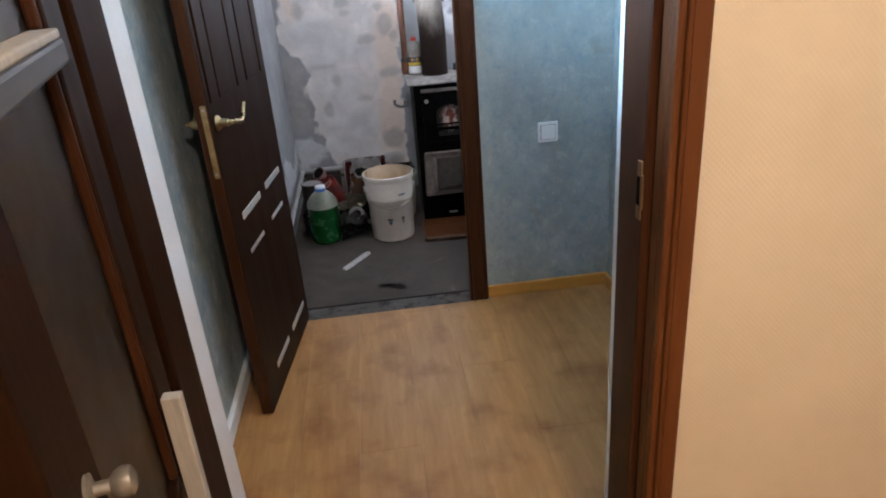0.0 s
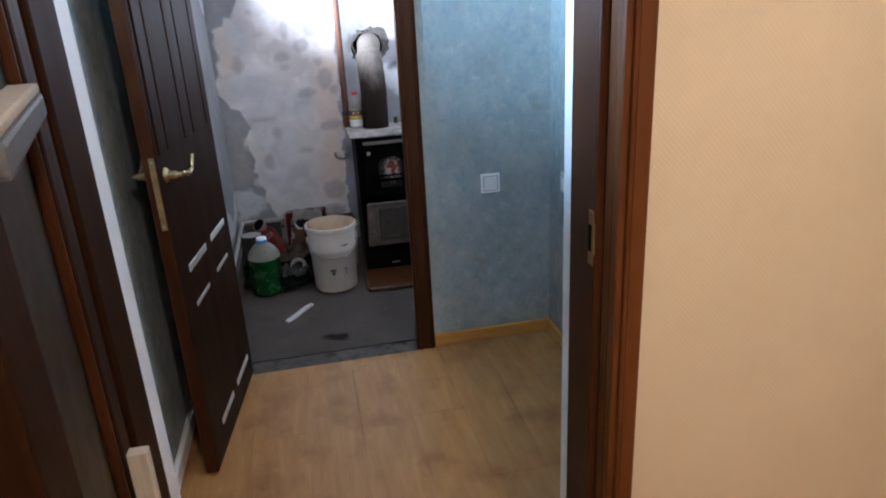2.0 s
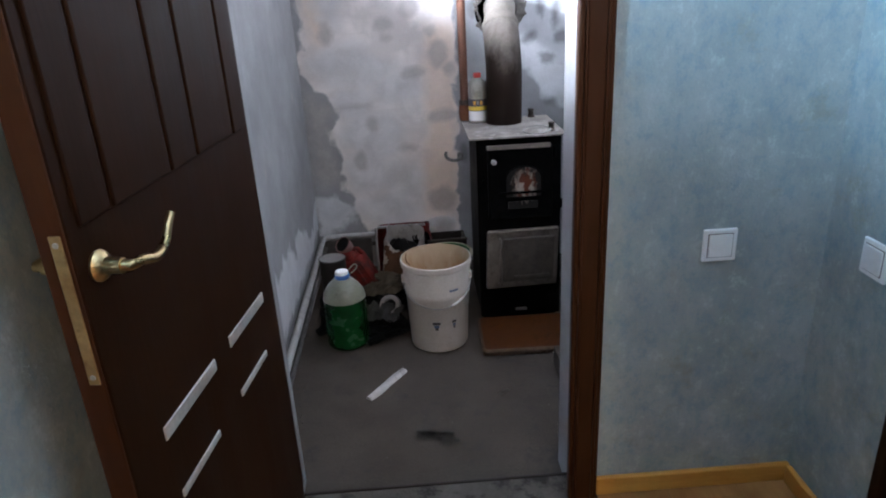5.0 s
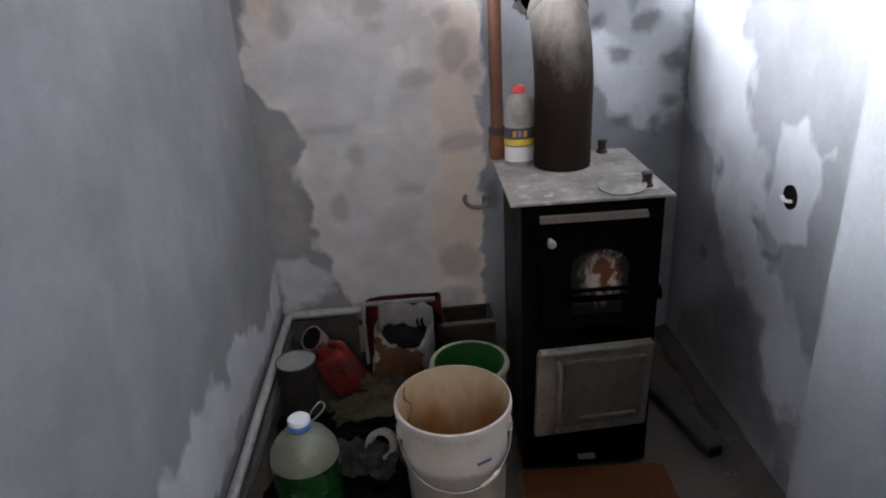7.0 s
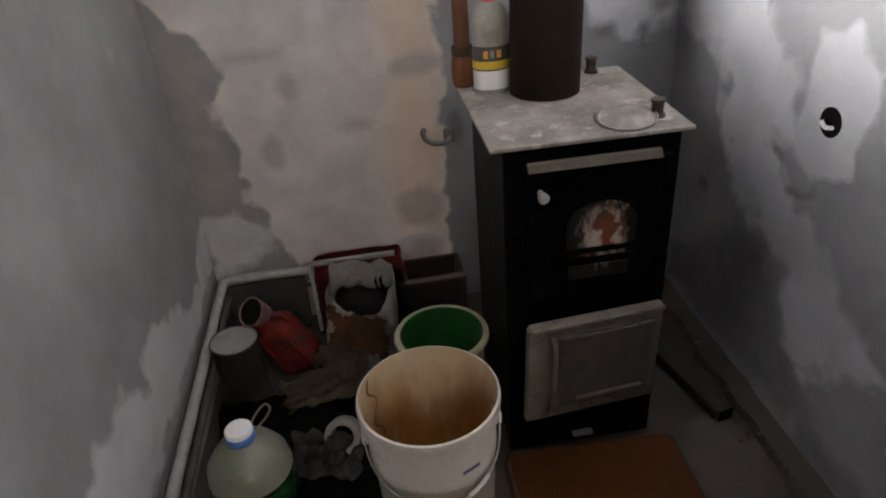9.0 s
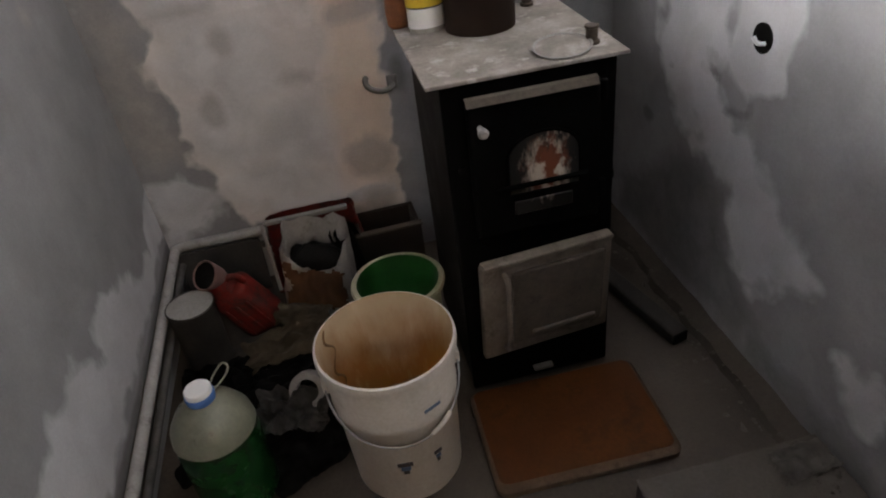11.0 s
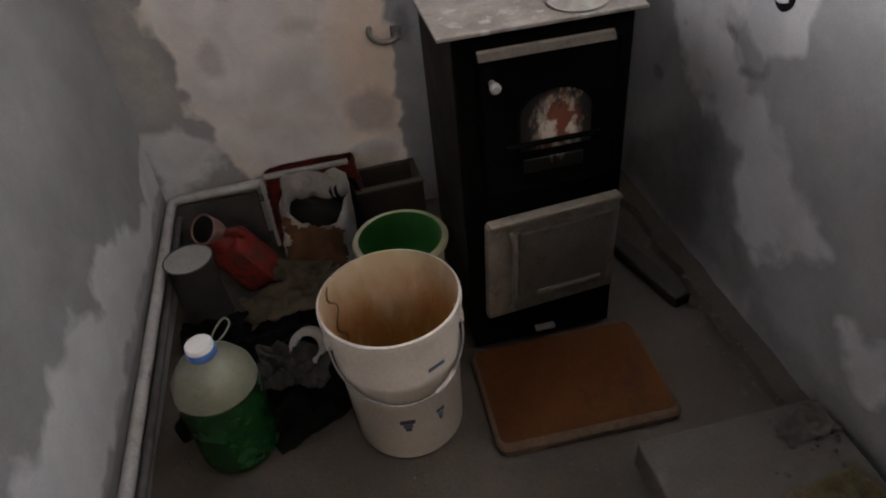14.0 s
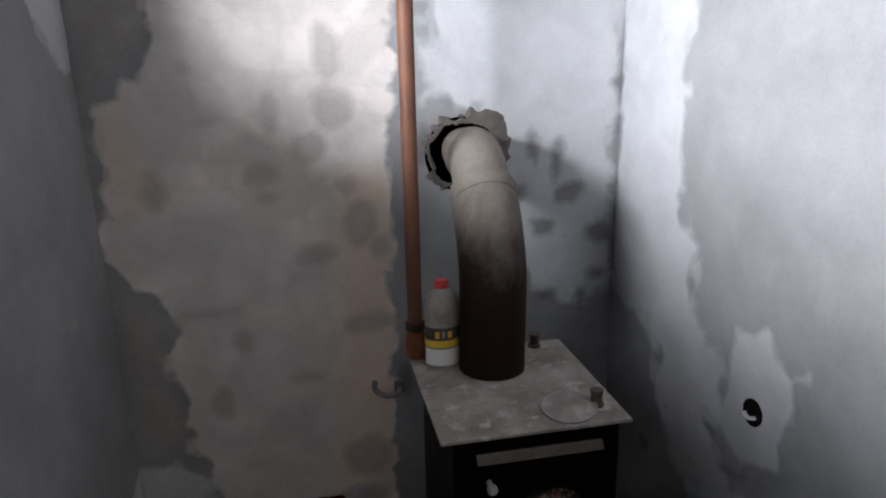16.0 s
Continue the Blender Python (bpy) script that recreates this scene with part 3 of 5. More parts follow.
SOOT = ovals("dark", 0.032, [(0.619, 1.275, 0.018, 0.050, 10), (0.694, 1.235, 0.020, 0.070, -4), (0.740, 1.135, 0.046, 0.036, 20), (0.832, 1.005, 0.036, 0.045), (0.654, 1.035, 0.040, 0.030), (0.674, 0.815, 0.040, 0.022), (0.785, 0.795, 0.022, 0.045), (0.838, 0.875, 0.036, 0.026), (0.56, 1.13, 0.040, 0.024, 30), (0.30, 1.29, 0.03, 0.06)])
# brown-grey and darker areas beside the coat, using the damp and dark layers
DARKER_AREAS = [("damp", 0.05, [(-0.574, 2.5), (-0.40, 2.5), (-0.405, 1.68), (-0.42, 1.54), (-0.50, 1.50), (-0.56, 1.43), (-0.574, 1.43)]),
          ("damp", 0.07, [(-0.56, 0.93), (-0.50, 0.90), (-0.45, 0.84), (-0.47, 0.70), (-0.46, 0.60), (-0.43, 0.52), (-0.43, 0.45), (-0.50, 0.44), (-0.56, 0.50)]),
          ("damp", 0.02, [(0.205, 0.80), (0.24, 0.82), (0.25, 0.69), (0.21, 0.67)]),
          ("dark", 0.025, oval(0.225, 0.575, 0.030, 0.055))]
CORNER = [("skim", 0.05, [(-0.574, 0.385), (-0.46, 0.362), (-0.39, 0.330), (-0.38, 0.24), (-0.46, 0.19), (-0.574, 0.16)]),
          ("skim", 0.03, oval(0.06, 0.205, 0.10, 0.02, -3))]
far = plaster_sheet("wall_boiler_far", "y", 4.56, -0.575, 0.89, BZ, 2.5, 1, [("tan", 0.045, COAT), ("skim", 0.08, UPPER_SKIM)] + GREYER + ROSY + RINGS + LOWER_RINGS + SOOT + DARKER_AREAS + CORNER,
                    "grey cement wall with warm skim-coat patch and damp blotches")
STREAK = [(4.555, 2.45), (4.20, 2.45), (4.20, 1.23), (4.185, 1.13), (4.117, 1.075), (4.11, 0.945), (4.05, 0.90), (3.984, 0.855), (3.956, 0.81), (3.953, 0.73), (3.985, 0.64), (3.93, 0.56), (3.81, 0.553), (3.752, 0.503), (3.694, 0.442), (3.61, 0.405), (3.54, 0.355), (3.60, 0.30), (3.70, 0.23), (3.76, 0.18), (3.83, 0.20), (3.855, 0.31), (3.88, 0.39), (4.02, 0.445), (4.13, 0.43), (4.17, 0.52), (4.265, 0.61), (4.25, 0.72), (4.32, 0.78), (4.42, 0.812), (4.50, 0.84), (4.555, 0.86)]
STAR = [(3.935, 0.934), (3.88, 0.94), (3.825, 0.978), (3.795, 0.92), (3.764, 0.909), (3.703, 0.924), (3.733, 0.879), (3.726, 0.809), (3.754, 0.742), (3.765, 0.668), (3.855, 0.63), (3.901, 0.648), (3.948, 0.70), (3.94, 0.832), (3.919, 0.906)]
FLECKS = ovals("dark", 0.016, [(3.992, 0.645, 0.028, 0.016, 20), (3.90, 0.585, 0.050, 0.010, -12), (3.85, 0.62, 0.008, 0.022), (4.19, 0.60, 0.012, 0.008), (4.30, 0.42, 0.03, 0.02)])
# darker area low beside the stove
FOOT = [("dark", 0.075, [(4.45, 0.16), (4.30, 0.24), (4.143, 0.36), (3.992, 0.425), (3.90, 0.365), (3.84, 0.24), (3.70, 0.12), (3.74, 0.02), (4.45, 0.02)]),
        # base shadow next to the block, painted into the wall
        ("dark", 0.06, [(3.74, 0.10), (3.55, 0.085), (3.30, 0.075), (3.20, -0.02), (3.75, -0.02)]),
        ("skim", 0.05, [(3.46, 0.235), (3.36, 0.27), (3.30, 0.20), (3.33, 0.13), (3.42, 0.16)])]
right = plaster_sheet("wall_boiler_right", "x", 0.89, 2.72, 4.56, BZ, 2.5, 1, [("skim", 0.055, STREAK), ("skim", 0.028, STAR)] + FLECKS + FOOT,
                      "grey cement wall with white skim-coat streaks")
SMEAR = [(4.50, 0.235), (4.36, 0.262), (4.23, 0.275), (4.12, 0.366), (3.99, 0.405), (3.87, 0.39), (3.84, 0.33), (3.74, 0.431), (3.66, 0.405), (3.592, 0.435), (3.50, 0.40), (3.36, 0.43), (3.25, 0.34), (3.10, 0.33), (3.12, 0.165), (4.36, 0.205)]
# the low dark strip paints the shadow gap behind the heating pipe
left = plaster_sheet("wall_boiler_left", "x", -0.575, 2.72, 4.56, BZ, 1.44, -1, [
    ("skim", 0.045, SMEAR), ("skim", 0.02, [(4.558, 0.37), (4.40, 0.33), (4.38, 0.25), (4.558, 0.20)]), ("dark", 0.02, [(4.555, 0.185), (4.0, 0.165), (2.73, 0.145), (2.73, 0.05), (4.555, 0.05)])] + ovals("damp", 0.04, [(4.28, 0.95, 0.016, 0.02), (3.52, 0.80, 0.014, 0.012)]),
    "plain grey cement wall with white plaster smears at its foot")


def body_of_wall(name, boxes, material, label):
    return setting(name, pieces(boxes), material, label)


body_of_wall("wall_boiler_far_core", [(-0.93, 1.25, 4.572, 4.9, BZ, 2.5)], M_SLAB, "masonry behind the plaster")
body_of_wall("wall_boiler_right_core", [(0.902, 1.25, 2.72, 4.572, BZ, 2.5)], M_SLAB, "masonry behind the plaster")
# left wall with the high window opening
W0, W1, WZ0, WZ1 = 3.00, 3.75, 1.620, 1.90
body_of_wall("wall_boiler_left_core", [(-0.93, -0.587, 2.72, 4.572, BZ, 1.438), (-0.93, -0.576, 2.72, W0, 1.438, 2.5), (-0.93, -0.587, W1, 4.572, 1.438, 2.5), (-0.93, -0.576, W0, W1, 1.438, WZ0), (-0.93, -0.576, W0, W1, WZ1, 2.5)], M_BOILER, "grey cement wall above, with a window opening")


def small_window(name, x, y0, y1, z0, z1, label):
    """Casement in a left-hand wall: frame bars and one pane."""
    w = tagged(new(name), label, kind="structure")
    for a in ((y0, y0 + 0.05, z0, z1), (y1 - 0.05, y1, z0, z1)):
        part("window_frame", box(x - 0.025, x + 0.025, a[0], a[1], a[2], a[3], 0.004), M_WHITE_PLASTIC, w)
    for a in ((z0, z0 + 0.05), (z1 - 0.05, z1)):
        part("window_frame", box(x - 0.025, x + 0.025, y0 + 0.05, y1 - 0.05, a[0], a[1], 0.004), M_WHITE_PLASTIC, w)
    g = part("pane", box(x - 0.004, x + 0.004, y0 + 0.05, y1 - 0.05, z0 + 0.05, z1 - 0.05), M_GLASS, w)
    g.visible_shadow = False
    return w


plaster_sheet("wall_boiler_left_upper", "x", -0.575, W1, 4.56, 1.44, 2.5, -1, [("skim", 0.04, [(4.555, 1.52), (4.50, 1.50), (4.42, 1.58), (4.32, 1.64), (4.28, 1.80), (4.34, 2.1), (4.46, 2.1), (4.50, 1.8), (4.555, 1.66)])], "grey cement wall with a pale skim smear near the corner")
small_window("window_1", -0.85, W0, W1, WZ0, WZ1, "small white-framed window high in the boiler-room wall")

# wall between hall and boiler room, with the door opening
OX0, OX1, OTOP = -0.445, 0.379, 2.13
body_of_wall("wall_hall_end", [(-0.95, OX0, 2.58, 2.65, 0, 2.62), (OX1, 1.25, 2.58, 2.65, 0, 2.62), (OX0, OX1, 2.58, 2.65, OTOP, 2.62)], M_TEAL, "teal textured wall round the boiler-room door")
body_of_wall("wall_boiler_near", [(-0.95, OX0, 2.652, 2.722, -0.07, 2.62), (OX1, 1.25, 2.652, 2.722, -0.07, 2.62), (OX0, OX1, 2.652, 2.722, OTOP, 2.62), (-0.95, OX0, 2.724, 2.86, -0.07, 2.62), (OX1 - 0.022, 1.25, 2.724, 2.86, -0.07, 2.62), (OX0, OX1 - 0.022, 2.724, 2.86, OTOP, 2.62)], M_BOILER, "grey cement wall and plaster reveal beside the doorway")
body_of_wall("threshold_base", [(OX0 + 0.02, OX1 - 0.02, 2.555, 2.655, -0.07, HF - 0.003)], M_SILL, "worn dark grey threshold board")
# thin dark bar for the dark line at the threshold's far edge
setting("trim_threshold", box(OX0 + 0.026, OX1 - 0.026, 2.6555, 2.664, -0.03, HF + 0.001, 0.002), M_DARKWOOD, "dark strip along the far edge of the threshold")
# hall side walls
HX0, HX1 = -0.60, 0.93
V0, V1, VZ0, VZ1 = 1.50, 1.90, 1.66, 1.96
body_of_wall("wall_hall_left", [(-0.95, HX0, 1.31, 2.58, 0, VZ0), (-0.95, HX0, 1.31, V0, VZ0, 2.62), (-0.95, HX0, V1, 2.58, VZ0, 2.62), (-0.95, HX0, V0, V1, VZ1, 2.62)], M_TEAL, "teal textured wall with pearly flakes")
small_window("window_2", -0.87, V0, V1, VZ0, VZ1, "small white-framed window high in the hall wall")
D3Y0, D3Y1 = 1.42, 2.28
body_of_wall("wall_hall_right", [(HX1, 1.25, 2.28, 2.58, 0, 2.62), (HX1, 1.25, 1.31, D3Y0, 0, 2.62), (HX1, 1.25, D3Y0, D3Y1, 2.17, 2.62)], M_TEAL, "teal textured wall beside a dark door")
body_of_wall("wall_behind_side_door", [(1.08, 1.25, D3Y0, D3Y1, 0, 2.17)], M_SLAB, "masonry behind the closed side door")
# wall between first room and hall: frame on the room side, white reveal on the hall side
body_of_wall("wall_room_front", [(0.45, 1.43, 0.955, 1.10, 0, 2.75), (-2.0, -0.42, 0.955, 1.10, 0, 2.75), (-0.42, 0.45, 0.955, 1.10, 2.17, 2.75)], M_CREAM, "cream wall with small woven diamond wallpaper")
body_of_wall("wall_reveal", [(0.485, 1.43, 1.102, 1.31, 0, 2.75), (-2.0, -0.425, 1.102, 1.31, 0, 2.75), (-0.425, 0.485, 1.102, 1.31, 2.17, 2.75)], M_WHITE_REVEAL, "white painted plaster reveal of the doorway")
body_of_wall("wall_room_left", [(-2.0, -1.7, -2.6, 0.955, 0, 2.75)], M_CREAM, "cream woven wallpaper")
body_of_wall("wall_room_right", [(1.13, 1.43, -2.6, 0.955, 0, 2.75)], M_CREAM, "cream woven wallpaper")
body_of_wall("wall_room_back", [(-2.0, 1.43, -2.9, -2.6, 0, 2.75)], M_CREAM, "cream woven wallpaper")
setting("ceiling", pieces([(-2.0, 1.43, -2.9, 1.31, 2.75, 2.9)]), M_CEILING, "whitewashed ceiling of the first room")
setting("ceiling_hall", pieces([(-0.95, 1.25, 1.31, 2.72, 2.62, 2.8)]), M_CEILING, "whitewashed hall ceiling")
setting("ceiling_boiler", pieces([(-0.93, 1.25, 2.72, 4.9, 2.5, 2.65)]), M_CEIL_GREY, "bare grey cement ceiling")

# boiler-room floor: uneven cement
bm = bmesh.new()
nx, ny = 60, 76
gv = [[bm.verts.new((-0.58 + 1.48 * i / nx, 2.655 + 1.915 * j / ny, BZ - 0.002 + 0.004 * noise.noise((i * 0.35, j * 0.35, 3)) + 0.002 * noise.noise((i * 1.3, j * 1.3, 5)))) for j in range(ny + 1)] for i in range(nx + 1)]
for i in range(nx):
    for j in range(ny):
        bm.faces.new((gv[i][j], gv[i + 1][j], gv[i + 1][j + 1], gv[i][j + 1]))
for f in bm.faces:
    f.smooth = True
setting("floor_boiler", bm, M_CEMENT, "uneven dusty grey cement floor")
setting("floor_slab", pieces([(-2.0, 1.43, -2.9, 2.60, -0.15, HF - 0.012), (-0.95, 1.25, 2.60, 4.9, -0.15, -0.07)]), M_CEMENT, "cement slab under the floors")

# baseboards of the hall
def skirting(name, x0, x1, y0, y1, material, label):
    return setting(name, box(x0, x1, y0, y1, HF, HF + 0.055, 0.005), material, label)


skirting("baseboard", 0.394, HX1 - 0.002, 2.562, 2.579, M_YELLOW_WOOD, "yellow varnished pine skirting")
skirting("baseboard", HX1 - 0.018, HX1 - 0.001, 2.285, 2.560, M_YELLOW_WOOD, "yellow varnished pine skirting")
setting("baseboard", box(HX0 + 0.001, HX0 + 0.022, 1.312, 2.56, HF, HF + 0.06, 0.005), M_WHITE_REVEAL, "white skirting strip")

# ---- doors and frames ----


def frame_board(parent, b, material, label="", name="board"):
    return part(name, box(*b, 0.006, 2), material, parent, label)


# boiler-room door frame
f2 = tagged(new("door_frame_1"), "dark brown door frame with flat casing", kind="structure")
for x0, x1 in ((OX0, OX0 + 0.025), (OX1 - 0.025, OX1)):
    frame_board(f2, (x0, x1, 2.570, 2.722, HF - 0.01, OTOP), M_BROWN, name="jamb")
frame_board(f2, (OX0 + 0.025, OX1 - 0.025, 2.570, 2.722, OTOP - 0.025, OTOP), M_CASING, name="jamb")
for x0, x1 in ((OX0 - 0.035, OX0 + 0.035), (OX1 - 0.064, OX1 + 0.014)):
    frame_board(f2, (x0, x1, 2.552, 2.579, HF, OTOP + 0.06), M_CASING, name="casing")
frame_board(f2, (OX1 - 0.052, OX1 - 0.044, 2.546, 2.553, HF, OTOP + 0.05), M_CASING, name="casing_bead")
frame_board(f2, (OX1 - 0.006, OX1 + 0.003, 2.546, 2.553, HF, OTOP + 0.05), M_CASING, name="casing_bead")
frame_board(f2, (OX0 + 0.035, OX1 - 0.064, 2.552, 2.579, OTOP - 0.018, OTOP + 0.06), M_CASING, name="casing")
part("strike_plate", box(OX1 - 0.0275, OX1 - 0.0245, 2.625, 2.640, 0.86, 0.98, 0.001, 1), M_VALVE, f2, "dark tarnished strike plate")
for z in (0.875, 0.962):
    part("screw", box(OX1 - 0.0285, OX1 - 0.0272, 2.628, 2.637, z - 0.008, z + 0.008, 0.0005, 1), M_BRASS, f2, "small brass glint")


def panel_door(name, m, W, label, edge_lock=True, grip=0.062):
    """Dark door: plain leaf, upper field of vertical staves, six inlaid metal strips, lever handles and a lock plate in the edge. x runs from the hinge along the leaf, y is its thickness, front at y=0."""
    T, H = 0.04, 2.0
    d = tagged(new(name), label, "door", kind="structure")
    d.matrix_world = m
    part("leaf", box(0, W, -T, 0, 0.008, H, 0.003), M_BROWN, d)
    part("edge_band", box(W - 0.001, W + 0.004, -T + 0.002, -0.002, 0.01, H - 0.004, 0.001), M_CASING, d, "red-brown edge veneer")
    cuts = [0.03, 0.085, 0.26, 0.363, 0.545, W - 0.02]
    for a, b in zip(cuts, cuts[1:]):
        part("stave", box(a + 0.005, b - 0.005, -0.002, 0.005, 1.06, 1.93, 0.003), M_BROWN, d)
    for s0, s1, z, h in ((0.07, 0.27, 0.695, 0.024), (0.345, 0.55, 0.692, 0.024), (0.10, 0.26, 0.571, 0.014), (0.38, 0.54, 0.567, 0.014), (0.06, 0.265, 0.113, 0.022), (0.335, 0.515, 0.113, 0.022)):
        part("metal_strip", box(s0, s1, -0.002, 0.003, z - h / 2, z + h / 2, 0.001, 1), M_SATIN, d, "pale satin metal inlay")
    if edge_lock:
        part("lock_plate", box(W + 0.003, W + 0.006, -0.021, -0.005, 0.85, 1.06, 0.0012, 1), M_LOCK, d, "brass lock plate in the door edge")
        for z in (0.862, 1.048):
            part("screw", lathe([(0.004, 0.0), (0.0035, 0.0012), (0, 0.0015)], 12), M_SATIN, d).matrix_local = pose(W + 0.006, -0.013, z, 0, 90, 0)
    for side in (1, -1):
        y0 = 0 if side > 0 else -T
        rose = lathe([(0.0, 0.0), (0.021, 0.0), (0.022, 0.004), (0.019, 0.009), (0.012, 0.013), (0.011, 0.034), (0.0, 0.036)], 24)
        r = part("rosette", rose, M_BRASS, d, "brass handle rosette", True)
        r.matrix_local = pose(W - grip, y0, 1.0, -90 * side, 0, 0)
        path = smooth_path([(W - grip, y0 + side * 0.045, 1.0), (W - grip - 0.023, y0 + side * 0.050, 0.998), (W - grip - 0.053, y0 + side * 0.052, 0.990), (W - grip - 0.083, y0 + side * 0.052, 0.998), (W - grip - 0.103, y0 + side * 0.052, 1.020), (W - grip - 0.116, y0 + side * 0.052, 1.032)], 5)
        part("handle", tube([(W - grip, y0 + side * 0.028, 1.0)] + path, [0.0075] + [0.0075 - 0.002 * k / len(path) for k in range(len(path))], 10), M_BRASS, d, "curved brass lever", True)
    for z in (0.25, 1.0, 1.78):
        part("hinge", lathe([(0, 0), (0.007, 0), (0.007, 0.09), (0, 0.092)], 12, -0.004, -T - 0.004), M_BRASS, d).matrix_local = pose(0, 0, z)
    return d


leafdir = math.degrees(math.atan2(-0.70, -0.085))
panel_door("door_1", Matrix.Translation((-0.385, 2.565, HF)) @ pose(0, 0, 0, 0, 0, leafdir), 0.648, "dark brown panelled door standing open, with brass handle", True, 0.045)

# side door in the right-hand hall wall, closed
f3 = tagged(new("door_frame_2"), "dark brown frame of the closed side door", kind="structure")
for y0, y1 in ((D3Y0, D3Y0 + 0.035), (D3Y1 - 0.035, D3Y1)):
    frame_board(f3, (HX1 - 0.006, 1.075, y0, y1, HF - 0.01, 2.165), M_BROWN, name="jamb")
frame_board(f3, (HX1 - 0.006, 1.075, D3Y0 + 0.035, D3Y1 - 0.035, 2.13, 2.165), M_BROWN, name="jamb")
panel_door("door_2", Matrix.Translation((HX1 + 0.012, D3Y1 - 0.04, HF)) @ pose(0, 0, 0, 0, 0, -90) @ Matrix.Diagonal((1, -1, 1, 1)), 0.775, "closed dark brown panelled side door with metal strips", False)

# first doorway: thick brown frame on the room side
f1 = tagged(new("door_frame_3"), "glossy brown door frame with rebate and strike plate", kind="structure")
for s in (-1, 1):
    xi = 0.412 if s > 0 else -0.382
    lo, hi = sorted((xi, xi + s * 0.036))
    # veneer differs by side to paint in the light: right jamb lit, left shaded
    frame_board(f1, (lo, hi, 0.985, 1.10, HF, 2.165), M_CASING if s > 0 else M_BROWN, name="jamb")
    lo, hi = sorted((xi + s * 0.014, xi + s * 0.036))
    frame_board(f1, (lo, hi, 0.95, 0.984, HF, 2.165), M_BROWN_EDGE, name="jamb_rebate")
    lo, hi = sorted((xi + s * 0.014, xi + s * 0.068))
    frame_board(f1, (lo, hi, 0.930, 0.954, HF, 2.235), M_BROWN_EDGE, name="casing")
    lo, hi = sorted((xi + s * 0.026, xi + s * 0.036))
    frame_board(f1, (lo, hi, 0.923, 0.931, HF, 2.22), M_BROWN_EDGE, name="casing_bead")
frame_board(f1, (-0.382, 0.412, 0.985, 1.10, 2.13, 2.165), M_BROWN, name="jamb")
frame_board(f1, (-0.396, 0.426, 0.930, 0.954, 2.155, 2.235), M_BROWN_EDGE, name="casing")
part("strike_plate", box(0.4095, 0.4125, 0.990, 1.008, 1.065, 1.165, 0.001, 1), M_TARNISH, f1, "worn brass strike plate")
part("latch_hole", box(0.4082, 0.4098, 0.993, 1.005, 1.090, 1.140, 0.0008, 1), M_DARKHOLE, f1)
part("strike_lip", box(0.4085, 0.4125, 0.984, 0.990, 1.085, 1.145, 0.0015, 1), M_TARNISH, f1)


def glazed_door(name, m, W, label):
    """Brown door with tall glass panes between stiles; a thick moulded rail at chest height."""
    T, H = 0.042, 2.03
    d = tagged(new(name), label, "door", kind="structure")
    d.matrix_world = m
    for a, b in ((0.0, 0.125), (W - 0.115, W)):
        part("stile", box(a, b, -T, 0, 0.008, H, 0.006), M_BROWN, d)
    for z0, z1 in ((0.008, 0.14), (0.62, 0.74), (H - 0.12, H)):
        for a, b in ((0.125, W - 0.115),):
            part("rail", box(a, b, -T + 0.002, -0.002, z0, z1, 0.005), M_BROWN, d)
    for a, b in ((0.125, W - 0.115),):
        # light on the rail put into colour: darker body, pale strip on top
        part("moulded_rail", box(a, b, -T + 0.004, 0.012, 1.324, 1.352, 0.005), M_RAIL, d, "dull blue-grey moulded rail")
        part("rail_lit_top", box(a + 0.002, b, -T + 0.010, 0.010, 1.3515, 1.362, 0.003), M_BATTEN, d, "pale strip painting the lit top of the rail")
        for z0, z1 in ((0.14, 0.62), (0.74, 1.324), (1.362, H - 0.12)):
            part("pane", box(a, b, -T / 2 - 0.003, -T / 2 + 0.003, z0, z1), M_AMBER_GLASS if z1 > 0.7 else M_FROST, d, "smoky door glass" if z1 > 0.7 else "pale frosted glass")
            for c0, c1 in ((a, a + 0.012), (b - 0.012, b)):
                part("glazing_bead", box(c0, c1, -0.018, -0.004, z0, z1, 0.004), M_CASING, d)
    rose = lathe([(0, 0), (0.016, 0), (0.017, 0.004), (0.007, 0.007), (0.007, 0.022), (0.012, 0.026), (0.0155, 0.034), (0.014, 0.042), (0.008, 0.046), (0, 0.047)], 24)
    part("knob", rose, M_KNOB, d, "dull pale metal door knob", True).matrix_local = pose(W - 0.066, 0.0, 1.065, -90, 0, 0) @ Matrix.Diagonal((0.8, 0.8, 0.75, 1))
    for z in (0.22, 1.75):
        part("hinge", lathe([(0, 0), (0.008, 0), (0.008, 0.1), (0, 0.102)], 12, -0.006, 0.006), M_BRASS, d).matrix_local = pose(0, 0, z)
    return d


glazed_door("door_3", pose(-0.372, 0.925, HF, 0, 0, -76), 0.60, "glossy brown glazed door standing wide open")


bt = thing("wood_batten", "pale planed wooden batten leaning in the door frame", "batten", at=pose(-0.322, 0.780, HF, 0, 0.4, 0))
part("batten", box(-0.013, 0.013, -0.009, 0.009, 0.0, 0.892, 0.002), M_BATTEN, bt)
# light switches of the hall
def wall_plate(name, m, label):
    s = thing(name, label, "switch", "wall plates of the hall", m)
    part("surround", box(-0.041, 0.041, 0, 0.009, -0.041, 0.041, 0.004), M_WHITE_PLASTIC, s)
    part("rocker", box(-0.028, 0.028, 0.0085, 0.0125, -0.028, 0.028, 0.003), M_WHITE_PLASTIC, s)
    part("gap", box(-0.031, 0.031, 0.006, 0.0098, -0.031, 0.031, 0.002), M_TIN_LID, s)
    return s


wall_plate("light_switch", pose(0.668, 2.580, 0.800, 0, 0, 180), "square white light switch on the teal wall")
